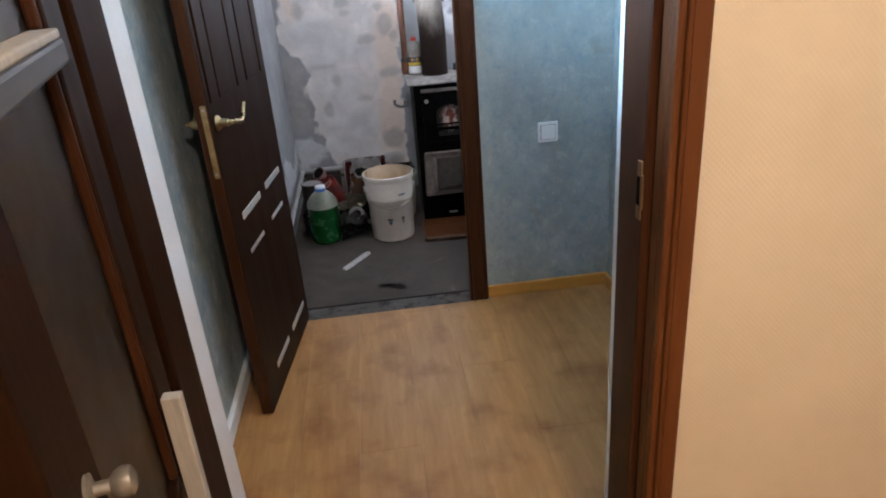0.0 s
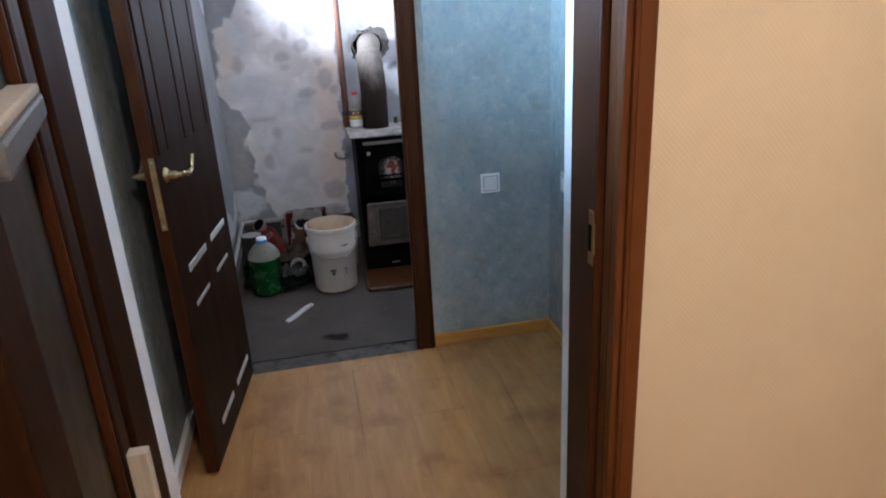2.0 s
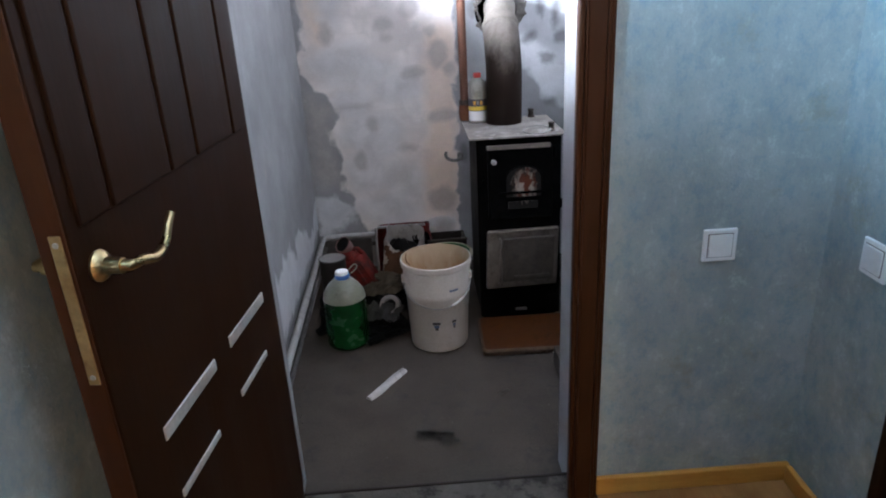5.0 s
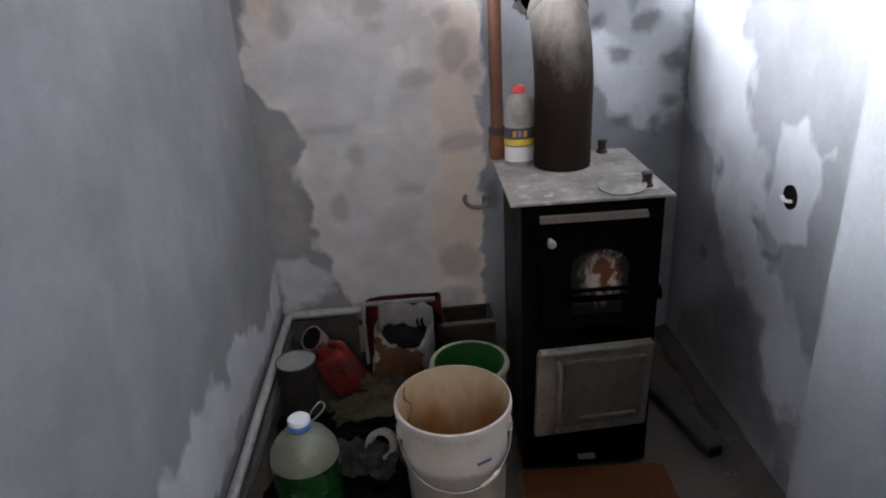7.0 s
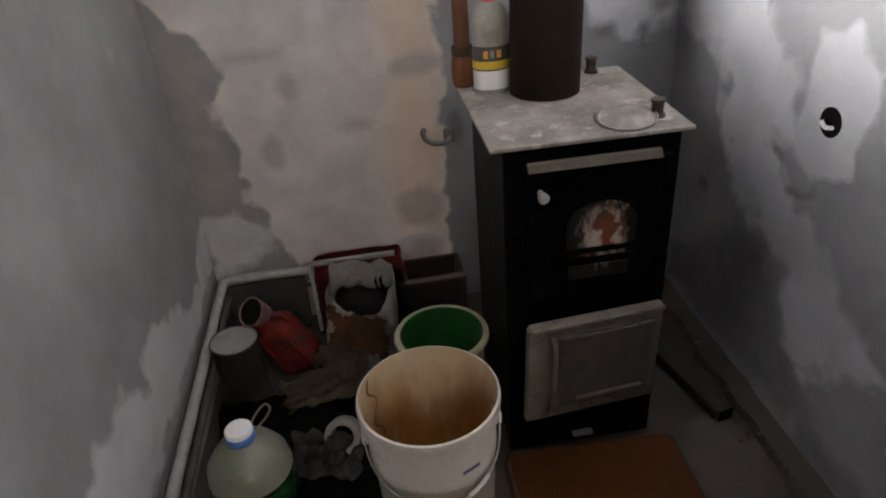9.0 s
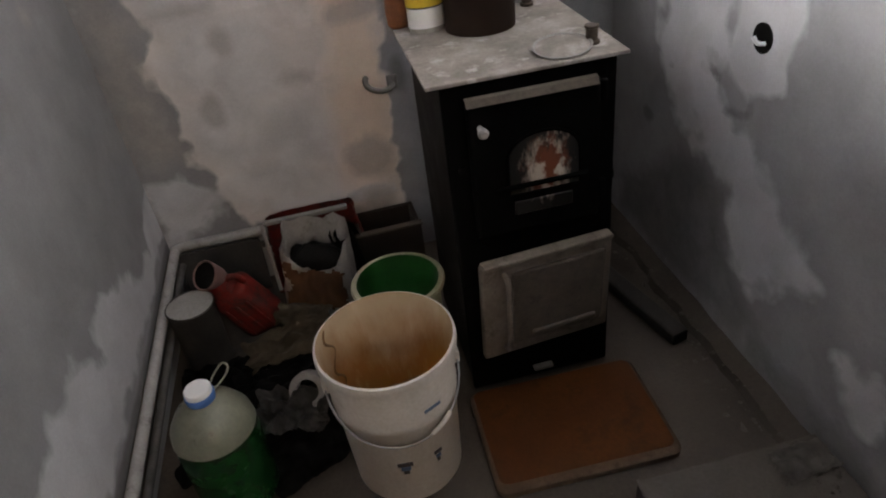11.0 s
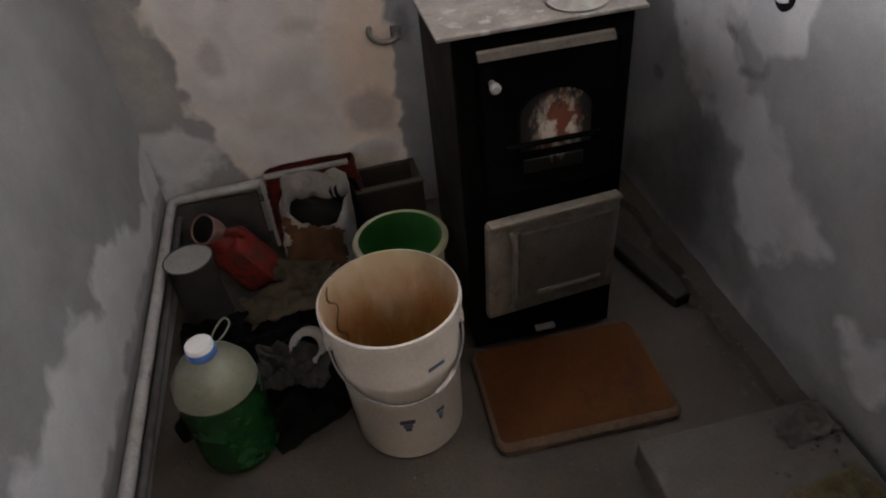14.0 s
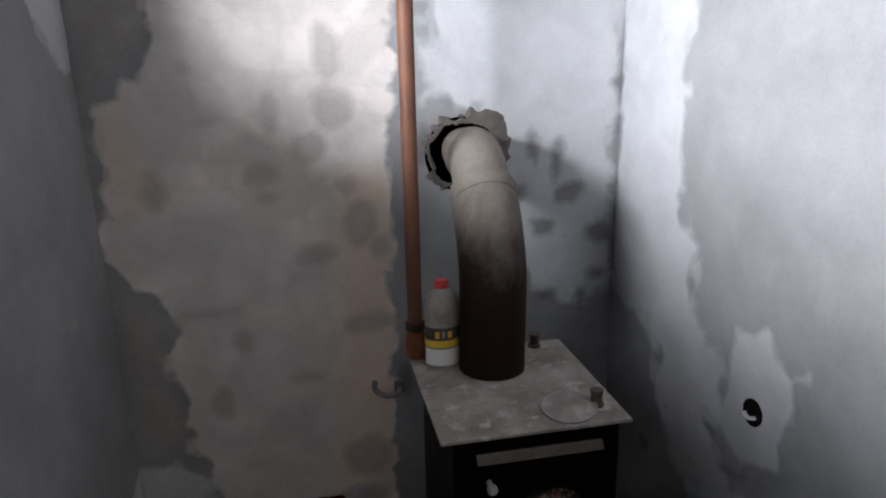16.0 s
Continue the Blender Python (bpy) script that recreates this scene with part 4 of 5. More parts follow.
wall_plate("light_switch", pose(HX1, 2.40, 0.815, 0, 0, 90), "square white light switch beside the side door")

# ---- the stove and its flue ----
TOPZ = 0.805
SX0, SX1, SY0, SY1 = 0.222, 0.572, 3.850, 4.215
stove = thing("wood_stove", "black sheet-steel wood stove with ashy top plate", "stove", at=pose(0, 0, 0))
part("body", box(SX0, SX1, SY0, SY1, 0.0, TOPZ - 0.004, 0.004), M_STOVE_SIDE, stove, "grey-brown sheet-steel casing")
part("plinth", box(SX0 + 0.01, SX1 - 0.01, SY0 + 0.012, SY1 - 0.02, BZ, 0.002, 0.002), M_BLACK_IRON, stove)
part("front_frame", box(SX0 - 0.002, SX1 + 0.002, SY0 - 0.012, SY0 + 0.004, -0.012, TOPZ - 0.003, 0.004), M_BLACK_IRON, stove)
part("top_plate", box(0.190, 0.590, 3.818, 4.235, TOPZ - 0.002, TOPZ + 0.006, 0.002), M_TOP, stove, "ash-covered pale top plate")
# fire door: slanted hood, arched glass, knob
fd = part("fire_door", box(0.262, 0.532, SY0 - 0.040, SY0 - 0.013, 0.458, 0.770, 0.008), M_BLACK_IRON, stove)
hood = bmesh.new()
prof = [(SY0 - 0.041, 0.761), (SY0 - 0.054, 0.764), (SY0 - 0.046, 0.777), (SY0 - 0.039, 0.780)]
va = [hood.verts.new((0.258 + 8 * max(0, 0.764 - z), y, z)) for y, z in prof]
vb = [hood.verts.new((0.520, y, z)) for y, z in prof]
hood.faces.new(va), hood.faces.new(vb[::-1])
for k in range(4):
    hood.faces.new((va[k], va[(k + 1) % 4], vb[(k + 1) % 4], vb[k]))
part("air_hood", hood, M_ASHDOOR, fd, "bare grey metal lip")
arch = bmesh.new()
outline = [(0.335, 0.555), (0.485, 0.555)] + [(0.410 + 0.075 * math.cos(a * math.pi / 12), 0.635 + 0.052 * math.sin(a * math.pi / 12)) for a in range(13)]
fa = [arch.verts.new((x, SY0 - 0.0445, z)) for x, z in outline]
fb = [arch.verts.new((x, SY0 - 0.040, z)) for x, z in outline]
arch.faces.new(fa)
for k in range(len(fa)):
    q = (k + 1) % len(fa)
    arch.faces.new((fa[k], fa[q], fb[q], fb[k]))
part("glass", arch, M_SOOTGLASS, fd, "sooty glass with a mottled pale and red-brown middle")
rim = tube([(x, SY0 - 0.043, z) for x, z in outline] + [(outline[0][0], SY0 - 0.043, outline[0][1])], 0.0032, 8)
part("glass_rim", rim, M_BLACK_IRON, fd, "", True)
part("cross_bar", box(0.305, 0.500, SY0 - 0.056, SY0 - 0.046, 0.572, 0.582, 0.003), M_BLACK_IRON, fd)
part("lower_glass", box(0.345, 0.470, SY0 - 0.0435, SY0 - 0.0395, 0.505, 0.536, 0.001, 1), M_SOOTGLASS, fd)
part("knob", lathe([(0, 0), (0.006, 0), (0.006, 0.018), (0.010, 0.020), (0.011, 0.028), (0.007, 0.034), (0, 0.035)], 20), M_TIN_LID, fd, "pale ceramic knob", True).matrix_local = pose(0.284, SY0 - 0.041, 0.716, 90, 0, 0)
for z in (0.50, 0.72):
    part("hinge", lathe([(0, 0), (0.008, 0), (0.008, 0.04), (0, 0.041)], 12), M_BLACK_IRON, fd).matrix_local = pose(0.540, SY0 - 0.028, z)
# ash door, hung slightly askew
ad = part("ash_door", box(-0.314, 0.0, -0.022, 0.0, -0.130, 0.127, 0.005), M_ASHEDGE, stove, "brown-grey cast ash door standing ajar")
ad.matrix_local = pose(0.553, SY0 - 0.032, 0.281, 0, 2.0, 7)
part("raised_panel", box(-0.245, -0.020, -0.030, -0.021, -0.100, 0.100, 0.006), M_ASHDOOR, ad)
part("ledge", box(-0.200, -0.040, -0.040, -0.029, -0.085, -0.070, 0.004), M_ASHDOOR, ad, "worn metal ledge")
part("handle", tube(smooth_path([(-0.262, -0.022, 0.10), (-0.262, -0.045, 0.085), (-0.262, -0.048, 0.0), (-0.262, -0.045, -0.09), (-0.262, -0.022, -0.105)], 4), 0.006, 10), M_ASHEDGE, ad, "upright metal pull", True)
part("top_flange", box(-0.310, -0.002, -0.030, -0.001, 0.122, 0.133, 0.003), M_ASHEDGE, ad)
part("foot_bracket", box(0.375, 0.425, SY0 - 0.030, SY0 - 0.012, 0.018, 0.026, 0.002), M_TIN, stove, "bright metal tab")
part("side_latch", lathe([(0, 0), (0.004, 0), (0.004, 0.008), (0.008, 0.010), (0.008, 0.018), (0, 0.020)], 16), M_BLACK_IRON, stove, "small dark latch knob", True).matrix_local = pose(0.245, SY0 - 0.012, 0.625, 90, 0, 0)
part("side_stub", tube([(SX1, 3.98, 0.46), (SX1 + 0.06, 3.98, 0.46)], 0.022, 16), M_BLACK_IRON, stove, "", True)
for x, y, z in ((0.512, 4.205, 0.0), (0.541, 3.888, 0.0)):
    v = part("valve_cap", lathe([(0, 0), (0.016, 0), (0.016, 0.006), (0.012, 0.008), (0.012, 0.03), (0.015, 0.032), (0.014, 0.036), (0, 0.037)], 14), M_VALVE, stove, "dark threaded stub", True)
    v.matrix_local = pose(x, y, TOPZ + 0.006)

lid = thing("pot_lid", "flat ashy metal lid lying on the stove top", "lid", at=pose(0.478, 3.882, TOPZ + 0.009, 4.0, -3.0, 0))
part("disc", lathe([(0, 0.0), (0.056, 0.0), (0.058, 0.003), (0.050, 0.006), (0.03, 0.010), (0, 0.011)], 36), M_TOP, lid, "", True)
part("rolled_rim", lathe([(0.055, 0.002), (0.058, 0.0035), (0.059, 0.0065), (0.056, 0.0075), (0.053, 0.005)], 36, closed=True), M_TIN_LID, lid, "", True)

flue = thing("flue_pipe", "scorched metal flue pipe bending into the wall", "pipe", at=pose(0, 0, 0))
low = smooth_path([(0.376, 4.118, TOPZ + 0.004), (0.377, 4.116, 0.94), (0.378, 4.120, 1.05), (0.375, 4.142, 1.145), (0.375, 4.188, 1.215)], 7)
part("lower_bend", tube(low, [0.078] * (len(low) - 3) + [0.077, 0.076, 0.075], 36), M_FLUE, flue, "", True)
part("joint_ring", tube([(0.375, 4.176, 1.204), (0.375, 4.190, 1.217), (0.376, 4.206, 1.231)], [0.0765, 0.0815, 0.0745], 36), M_FLUE, flue, "rolled joint ring", True)
part("elbow", tube(smooth_path([(0.375, 4.194, 1.222), (0.382, 4.255, 1.262), (0.392, 4.33, 1.280), (0.400, 4.40, 1.280)], 6), [0.068] * 19, 36), M_FLUE, flue, "ashy grey elbow", True)
part("joint_ring", tube([(0.397, 4.375, 1.280), (0.400, 4.395, 1.280), (0.403, 4.415, 1.280)], [0.068, 0.074, 0.068], 36), M_FLUE, flue, "rolled joint ring", True)
part("wall_length", tube([(0.400, 4.40, 1.280), (0.412, 4.57, 1.274)], 0.061, 36), M_FLUE, flue, "", True)
# broken hole in the wall round the flue
hole = thing("flue_hole", "ragged black hole broken into the plaster round the flue", "hole", at=pose(0.418, 4.552, 1.262))
bm = bmesh.new()
ring0, ring1, ring2 = [], [], []
NR = 96
for k in range(NR):
    a = 2 * math.pi * k / NR
    r = 0.086 + 0.012 * noise.noise((math.cos(a) * 2, math.sin(a) * 2, 1)) + 0.006 * noise.noise((math.cos(a) * 9, math.sin(a) * 9, 6)) + 0.014 * max(0, -math.cos(a))
    w = r + 0.012 + 0.030 * abs(noise.noise((math.cos(a) * 4, math.sin(a) * 4, 4))) + 0.012 * abs(noise.noise((math.cos(a) * 14, math.sin(a) * 14, 8))) + 0.040 * max(0, math.cos(a - 0.5)) ** 2
    ring0.append(bm.verts.new((r * math.cos(a), -0.004, r * math.sin(a))))
    ring1.append(bm.verts.new(((r + w) / 2 * math.cos(a), -0.008 - 0.008 * noise.noise((k * 0.35, 2, 2)) - 0.006 * noise.noise((k * 1.1, 5, 2)), (r + w) / 2 * math.sin(a))))
    ring2.append(bm.verts.new((w * math.cos(a), 0.006, w * math.sin(a))))
for a, b in ((ring0, ring1), (ring1, ring2)):
    for k in range(NR):
        bm.faces.new((a[k], a[(k + 1) % NR], b[(k + 1) % NR], b[k]))
part("broken_plaster", bm, M_BROKEN, hole, "crumbled grey-brown plaster", True)
bm = bmesh.new()
bm.faces.new([bm.verts.new((0.105 * math.cos(2 * math.pi * k / 32) - 0.012, -0.0035, 0.105 * math.sin(2 * math.pi * k / 32))) for k in range(32)])
bmesh.ops.solidify(bm, geom=bm.faces[:], thickness=0.003)
part("soot_hollow", bm, M_DARKHOLE, hole, "black sooty hollow")

riser = thing("riser_pipe", "red-brown painted steel pipe rising behind the stove", "pipe", at=pose(0, 0, 0))
part("pipe", tube([(0.208, 4.215, TOPZ + 0.006), (0.208, 4.217, 1.3), (0.208, 4.22, 2.499)], 0.0185, 16), M_RUST_PIPE, riser, "", True)
part("coupling", lathe([(0, 0), (0.021, 0), (0.025, 0.006), (0.026, 0.028), (0.027, 0.036), (0.025, 0.062), (0.021, 0.070), (0.0, 0.071)], 14, 0.208, 4.215), M_COUPLING, riser, "rusty hexagon coupling").matrix_local = pose(0, 0, TOPZ + 0.0065)

# small iron hook in the wall beside the stove
hk = thing("wall_hook", "dark iron pipe hook driven into the plaster", "hook", at=pose(0.160, 4.552, 0.560))
part("hook", tube(smooth_path([(-0.030, 0.0, 0.022), (-0.034, -0.016, 0.016), (-0.026, -0.024, 0.000), (-0.004, -0.026, -0.012), (0.022, -0.026, -0.014), (0.040, -0.018, -0.008), (0.042, 0.0, -0.006)], 4), 0.0085, 10), M_TIN, hk, "", True)
part("back_plate", box(0.028, 0.060, -0.006, 0.004, -0.022, 0.020, 0.003), M_TIN, hk)

part("lock_nut", lathe([(0, 0), (0.024, 0), (0.024, 0.022), (0, 0.022)], 6, 0.208, 4.216), M_VALVE, riser, "dark lock nut").matrix_local = pose(0, 0, TOPZ + 0.078)

# oil bottle on the stove
ob_ = thing("fluid_bottle", "clear plastic bottle with orange label and red cap", "bottle", at=pose(0.264, 4.158, TOPZ + 0.006) @ Matrix.Diagonal((1, 0.75, 1, 1)))
part("bottle_body", lathe([(0, 0), (0.038, 0), (0.041, 0.006), (0.041, 0.150), (0.038, 0.172), (0.028, 0.188), (0.016, 0.195), (0.015, 0.199), (0, 0.199)], 28), M_CLEAR_WHITE, ob_, "", True)
part("cap", lathe([(0.016, 0.197), (0.017, 0.2), (0.017, 0.214), (0.015, 0.217), (0, 0.217)], 24), M_RED_CAP, ob_, "red screw cap", True)
part("lower_wrap", lathe([(0.0405, 0.010), (0.0418, 0.011), (0.0418, 0.052), (0.0405, 0.053)], 28), M_WHITE_PLASTIC, ob_, "white lower part of the label", True)
part("label", lathe([(0.0405, 0.053), (0.0422, 0.054), (0.0422, 0.105), (0.0405, 0.106)], 28), M_DARK_PRINT, ob_, "dark printed label", True)
part("label_band", lathe([(0.0415, 0.056), (0.0430, 0.057), (0.0430, 0.074), (0.0415, 0.075)], 28), M_YELLOW, ob_, "yellow band", True)
for x, w, mt in ((-0.018, 0.010, M_ORANGE), (-0.003, 0.008, M_TIN_LID), (0.012, 0.010, M_ORANGE)):
    part("label_bar", box(x - w / 2, x + w / 2, -0.0440, -0.0395, 0.082, 0.098), mt, ob_)

# ---- the pail ----
pail = thing("paint_pail", "white plastic pail with stained inside and wire handle", "bucket", at=pose(0.022, 3.692, BZ + 0.002))
part("shell", lathe([(0, 0.0), (0.110, 0.0), (0.118, 0.004), (0.122, 0.012), (0.130, 0.236), (0.1335, 0.240), (0.1345, 0.252), (0.1355, 0.262), (0.1335, 0.268), (0.1385, 0.352), (0.1375, 0.358), (0.1455, 0.364), (0.147, 0.378), (0.1455, 0.388), (0.141, 0.390)], 56), M_PAIL, pail, "", True)
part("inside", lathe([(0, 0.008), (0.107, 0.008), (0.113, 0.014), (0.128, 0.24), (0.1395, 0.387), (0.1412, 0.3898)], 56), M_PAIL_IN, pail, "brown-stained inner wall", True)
arc = [(0.141 * math.cos(a), -0.136 * math.sin(a) - 0.006, 0.300 - 0.085 * math.sin(a)) for a in [math.pi * k / 24 for k in range(25)]]
part("handle_wire", tube(arc, 0.0022, 8), M_STEEL_WIRE, pail, "thin wire handle", True)
part("handle_grip", tube(arc[6:10], 0.0055, 10), M_PAIL, pail, "white handle grip", True)
for s in (-1, 1):
    part("handle_ear", box(-0.008, 0.008, -0.016, 0.016, -0.016, 0.016, 0.004), M_PAIL, pail).matrix_local = pose(s * 0.138, 0, 0.300)
for ang, w, h in ((-96, 0.030, 0.012), (-62, 0.018, 0.010)):
    a = radians(ang)
    for dz, ww, ink in ((0.142, w * 1.1, M_DARK_PRINT), (0.128, w * 0.7, M_BLUE_PRINT), (0.117, w * 0.45, M_DARK_PRINT)):
        r = 0.1222 + 0.034 * dz
        mk = part("print_mark", box(-ww / 2, ww / 2, -0.001, 0.0012, -h / 2, h / 2, 0.0005, 1), ink, pail, "faded blue and black print")
        mk.matrix_local = pose(r * math.cos(a), r * math.sin(a), dz, 0, 0, ang - 90)
part("print_mark", box(-0.02, 0.02, -0.001, 0.0012, -0.004, 0.004, 0.0005, 1), M_BLUE_PRINT, pail).matrix_local = pose(0.1355 * math.cos(radians(-62)), 0.1355 * math.sin(radians(-62)), 0.285, 0, 0, -152)

drip = [(0.139 * math.cos(radians(150 + 6 * math.sin(k * 0.8))) * (1 - 0.0070 * k), 0.139 * math.sin(radians(150 + 6 * math.sin(k * 0.8))) * (1 - 0.0070 * k), 0.382 - 0.011 * k) for k in range(22)]
part("drip", tube(drip, [0.0022 + 0.0012 * math.sin(k * 0.7) for k in range(22)], 8), M_DRIP, pail, "dark brown run of old paint", True)

# green tub behind the pail
tub = thing("plastic_tub", "green-lined tub with cream rim standing on the floor", "tub", at=pose(0.086, 4.020, BZ + 0.002))
part("shell", lathe([(0, 0), (0.085, 0), (0.092, 0.01), (0.108, 0.255), (0.119, 0.262), (0.121, 0.270), (0.117, 0.276), (0.105, 0.276)], 48), M_CREAM_ENAMEL, tub, "", True)
part("lining", lathe([(0, 0.012), (0.082, 0.012), (0.088, 0.02), (0.104, 0.270), (0.1065, 0.2765)], 48), M_GREEN_IN, tub, "bright green inner wall", True)

# green five-litre bottle
gb = thing("water_bottle", "large green plastic bottle with blue cap and loop handle", "bottle", at=pose(-0.372, 3.725, BZ + 0.002))
body = [(0, 0), (0.078, 0), (0.088, 0.008)]
for k in range(7):
    z = 0.02 + 0.024 * k
    body += [(0.090, z), (0.0865, z + 0.012)]
body += [(0.090, 0.19)]
for k in range(len(body)):
    body[k] = (body[k][0], body[k][1] * 1.15)
part("bottle_body", lathe(body + [(0.0, 0.2185)], 44), M_GREEN_BOTTLE, gb, "green ribbed body", True)
part("shoulder", lathe([(0.0, 0.2183), (0.0898, 0.2183), (0.086, 0.243), (0.068, 0.273), (0.042, 0.298), (0.026, 0.306), (0.024, 0.314), (0, 0.315)], 44), M_CLEAR_DUST, gb, "dusty pale shoulder", True)
part("cap_ring", lathe([(0, 0.308), (0.030, 0.308), (0.031, 0.313), (0.031, 0.322), (0.029, 0.326), (0, 0.327)], 28), M_BOTTLE_CAP_BLUE, gb, "blue cap", True)
part("cap_top", lathe([(0, 0.326), (0.0285, 0.326), (0.0285, 0.335), (0.026, 0.338), (0, 0.338)], 28), M_WHITE_PLASTIC, gb, "white cap top", True)
part("handle", tube(smooth_path([(0.024, 0.012, 0.311), (0.048, 0.03, 0.322), (0.062, 0.042, 0.338), (0.05, 0.055, 0.342), (0.03, 0.04, 0.33), (0.016, 0.024, 0.314)], 5), 0.0022, 8), M_CLEAR_DUST, gb, "thin clear carrying loop", True)

# ---- clutter along the left wall ----
# painted heating pipes at the foot of the wall
hp = thing("heating_pipe", "dusty white heating pipe along the foot of the wall", "pipe", at=pose(0, 0, 0))
part("pipe", tube(smooth_path([(-0.556, 2.745, 0.118), (-0.556, 3.4, 0.122), (-0.555, 4.0, 0.140), (-0.552, 4.48, 0.158), (-0.545, 4.528, 0.160), (-0.50, 4.540, 0.162), (-0.30, 4.542, 0.163), (-0.10, 4.542, 0.160)], 8), 0.015, 12), M_PIPE_WHITE, hp, "", True)
hp2 = thing("heating_pipe", "dark dusty return pipe below the white heating pipe", "pipe", at=pose(0, 0, 0))
part("pipe", tube(smooth_path([(-0.545, 2.745, 0.070), (-0.545, 3.4, 0.075), (-0.545, 4.0, 0.092), (-0.545, 4.45, 0.108), (-0.535, 4.522, 0.112), (-0.48, 4.536, 0.113), (-0.25, 4.538, 0.113)], 8), 0.011, 12), M_GREY_RAG, hp2, "", True)

bd = thing("leaning_board", "dark grey dusty board leaning on the wall", "board", at=pose(-0.415, 4.500, BZ + 0.002, -7, 0, 0))
part("board", box(-0.135, 0.120, -0.006, 0.006, 0.0, 0.178, 0.002), M_DUSTY, bd)
can = thing("tin_can", "dusty grey tin with a cement-crusted lid", "tin", at=pose(-0.471, 4.200, BZ + 0.002))
part("can_body", lathe([(0, 0), (0.064, 0), (0.066, 0.004), (0.063, 0.012), (0.063, 0.195), (0.066, 0.202), (0.067, 0.208), (0.063, 0.210)], 36), M_DARKTIN, can, "", True)
part("lid", lathe([(0.0635, 0.208), (0.061, 0.206), (0.03, 0.209), (0, 0.2085)], 36), M_TIN_LID, can, "pale crusted lid", True)

red = thing("red_canister", "faded red plastic canister leaning over with open black mouth", "canister", at=pose(-0.352, 4.300, 0.075, 10, -24, -8))
body = box(-0.058, 0.062, -0.052, 0.052, -0.105, 0.085, 0.024, 3)
for v in body.verts:
    if v.co.z > 0.03:
        v.co.x *= 1 - 2.2 * (v.co.z - 0.03)
part("canister_body", body, M_RED, red, "", True)
for x in (-0.03, 0.005, 0.04):
    part("rib", box(x - 0.006, x + 0.006, -0.056, -0.050, -0.085, 0.045, 0.003), M_RED, red)
part("neck", tube([(-0.004, 0.0, 0.060), (-0.004, -0.006, 0.135)], [0.044, 0.036], 20), M_RED, red, "", True)
mouth = part("spout", lathe([(0.030, -0.035), (0.036, -0.02), (0.045, 0.016), (0.047, 0.022), (0.044, 0.025), (0.040, 0.019), (0.038, 0.010), (0, 0.008)], 28), M_SPOUT, red, "pale pinkish open spout", True)
facing = (red.matrix_world.to_3x3().inverted() @ Vector((-0.45, -0.50, 0.62))).to_track_quat("Z", "Y").to_matrix().to_4x4()
mouth.matrix_local = Matrix.Translation((0.006, -0.012, 0.150)) @ facing @ Matrix.Diagonal((0.92, 0.92, 1.0, 1))
part("spout_mouth", lathe([(0.0, 0.018), (0.0405, 0.018), (0.0405, 0.021), (0, 0.0215)], 28), M_DARKHOLE, mouth, "black open mouth")
part("grip", tube(smooth_path([(0.015, -0.005, 0.080), (0.030, -0.01, 0.112), (0.052, -0.005, 0.105), (0.055, 0.0, 0.070)], 4), 0.010, 10), M_RED, red, "", True)


def crumple(nx, ny, w, d, height, seed, curl=0.0):
    """A crumpled sheet, thick enough to have two sides."""
    nx, ny = nx * 2, ny * 2
    bm = bmesh.new()
    g = [[None] * (ny + 1) for _ in range(nx + 1)]
    for i in range(nx + 1):
        for j in range(ny + 1):
            u, v = i / nx - 0.5, j / ny - 0.5
            wob = 1 + 0.18 * noise.noise((u * 4, v * 4, seed + 9))
            z = height * (0.5 + 0.5 * noise.noise((u * 5, v * 5, seed)) + 0.30 * abs(noise.noise((u * 11, v * 11, seed + 3))) + 0.10 * abs(noise.noise((u * 27, v * 27, seed + 5)))) + curl * (u * u + v * v)
            g[i][j] = bm.verts.new((u * w * wob, v * d * wob, max(z, 0.004)))
    for i in range(nx):
        for j in range(ny):
            bm.faces.new((g[i][j], g[i + 1][j], g[i + 1][j + 1], g[i][j + 1]))
    bmesh.ops.solidify(bm, geom=bm.faces[:], thickness=0.003)
    return bm


def sack(w, d, h, seed, torn=0.16, n=40, m=16, dip=0.0):
    """An upright crumpled paper sack, open and torn at the top."""
    bm = bmesh.new()
    rings = []
    for j in range(m + 1):
        t = j / m
        ring = []
        for k in range(n):
            a = 2 * math.pi * k / n
            ca, sa = math.cos(a), math.sin(a)
            r = 1 / (abs(ca) ** 4 + abs(sa) ** 4) ** 0.25
            puff = 1 + 0.10 * noise.noise((ca * 2, sa * 2 + t * 3, seed)) + 0.06 * noise.noise((ca * 6, sa * 6 + t * 8, seed + 2)) - 0.12 * t
            z = h * t * (1 + (torn * noise.noise((ca * 3, sa * 3, seed + 5)) if j > m - 4 else 0)) * (1 - dip * max(0, -sa) ** 2 * max(0, t - 0.6) / 0.4)
            ring.append(bm.verts.new((w / 2 * r * ca * puff, d / 2 * r * sa * puff, z)))
        rings.append(ring)
    for a, b in zip(rings, rings[1:]):
        for k in range(n):
            bm.faces.new((a[k], a[(k + 1) % n], b[(k + 1) % n], b[k]))
    bm.faces.new(rings[0][::-1])
    bmesh.ops.solidify(bm, geom=bm.faces[:], thickness=0.003)
    return bm


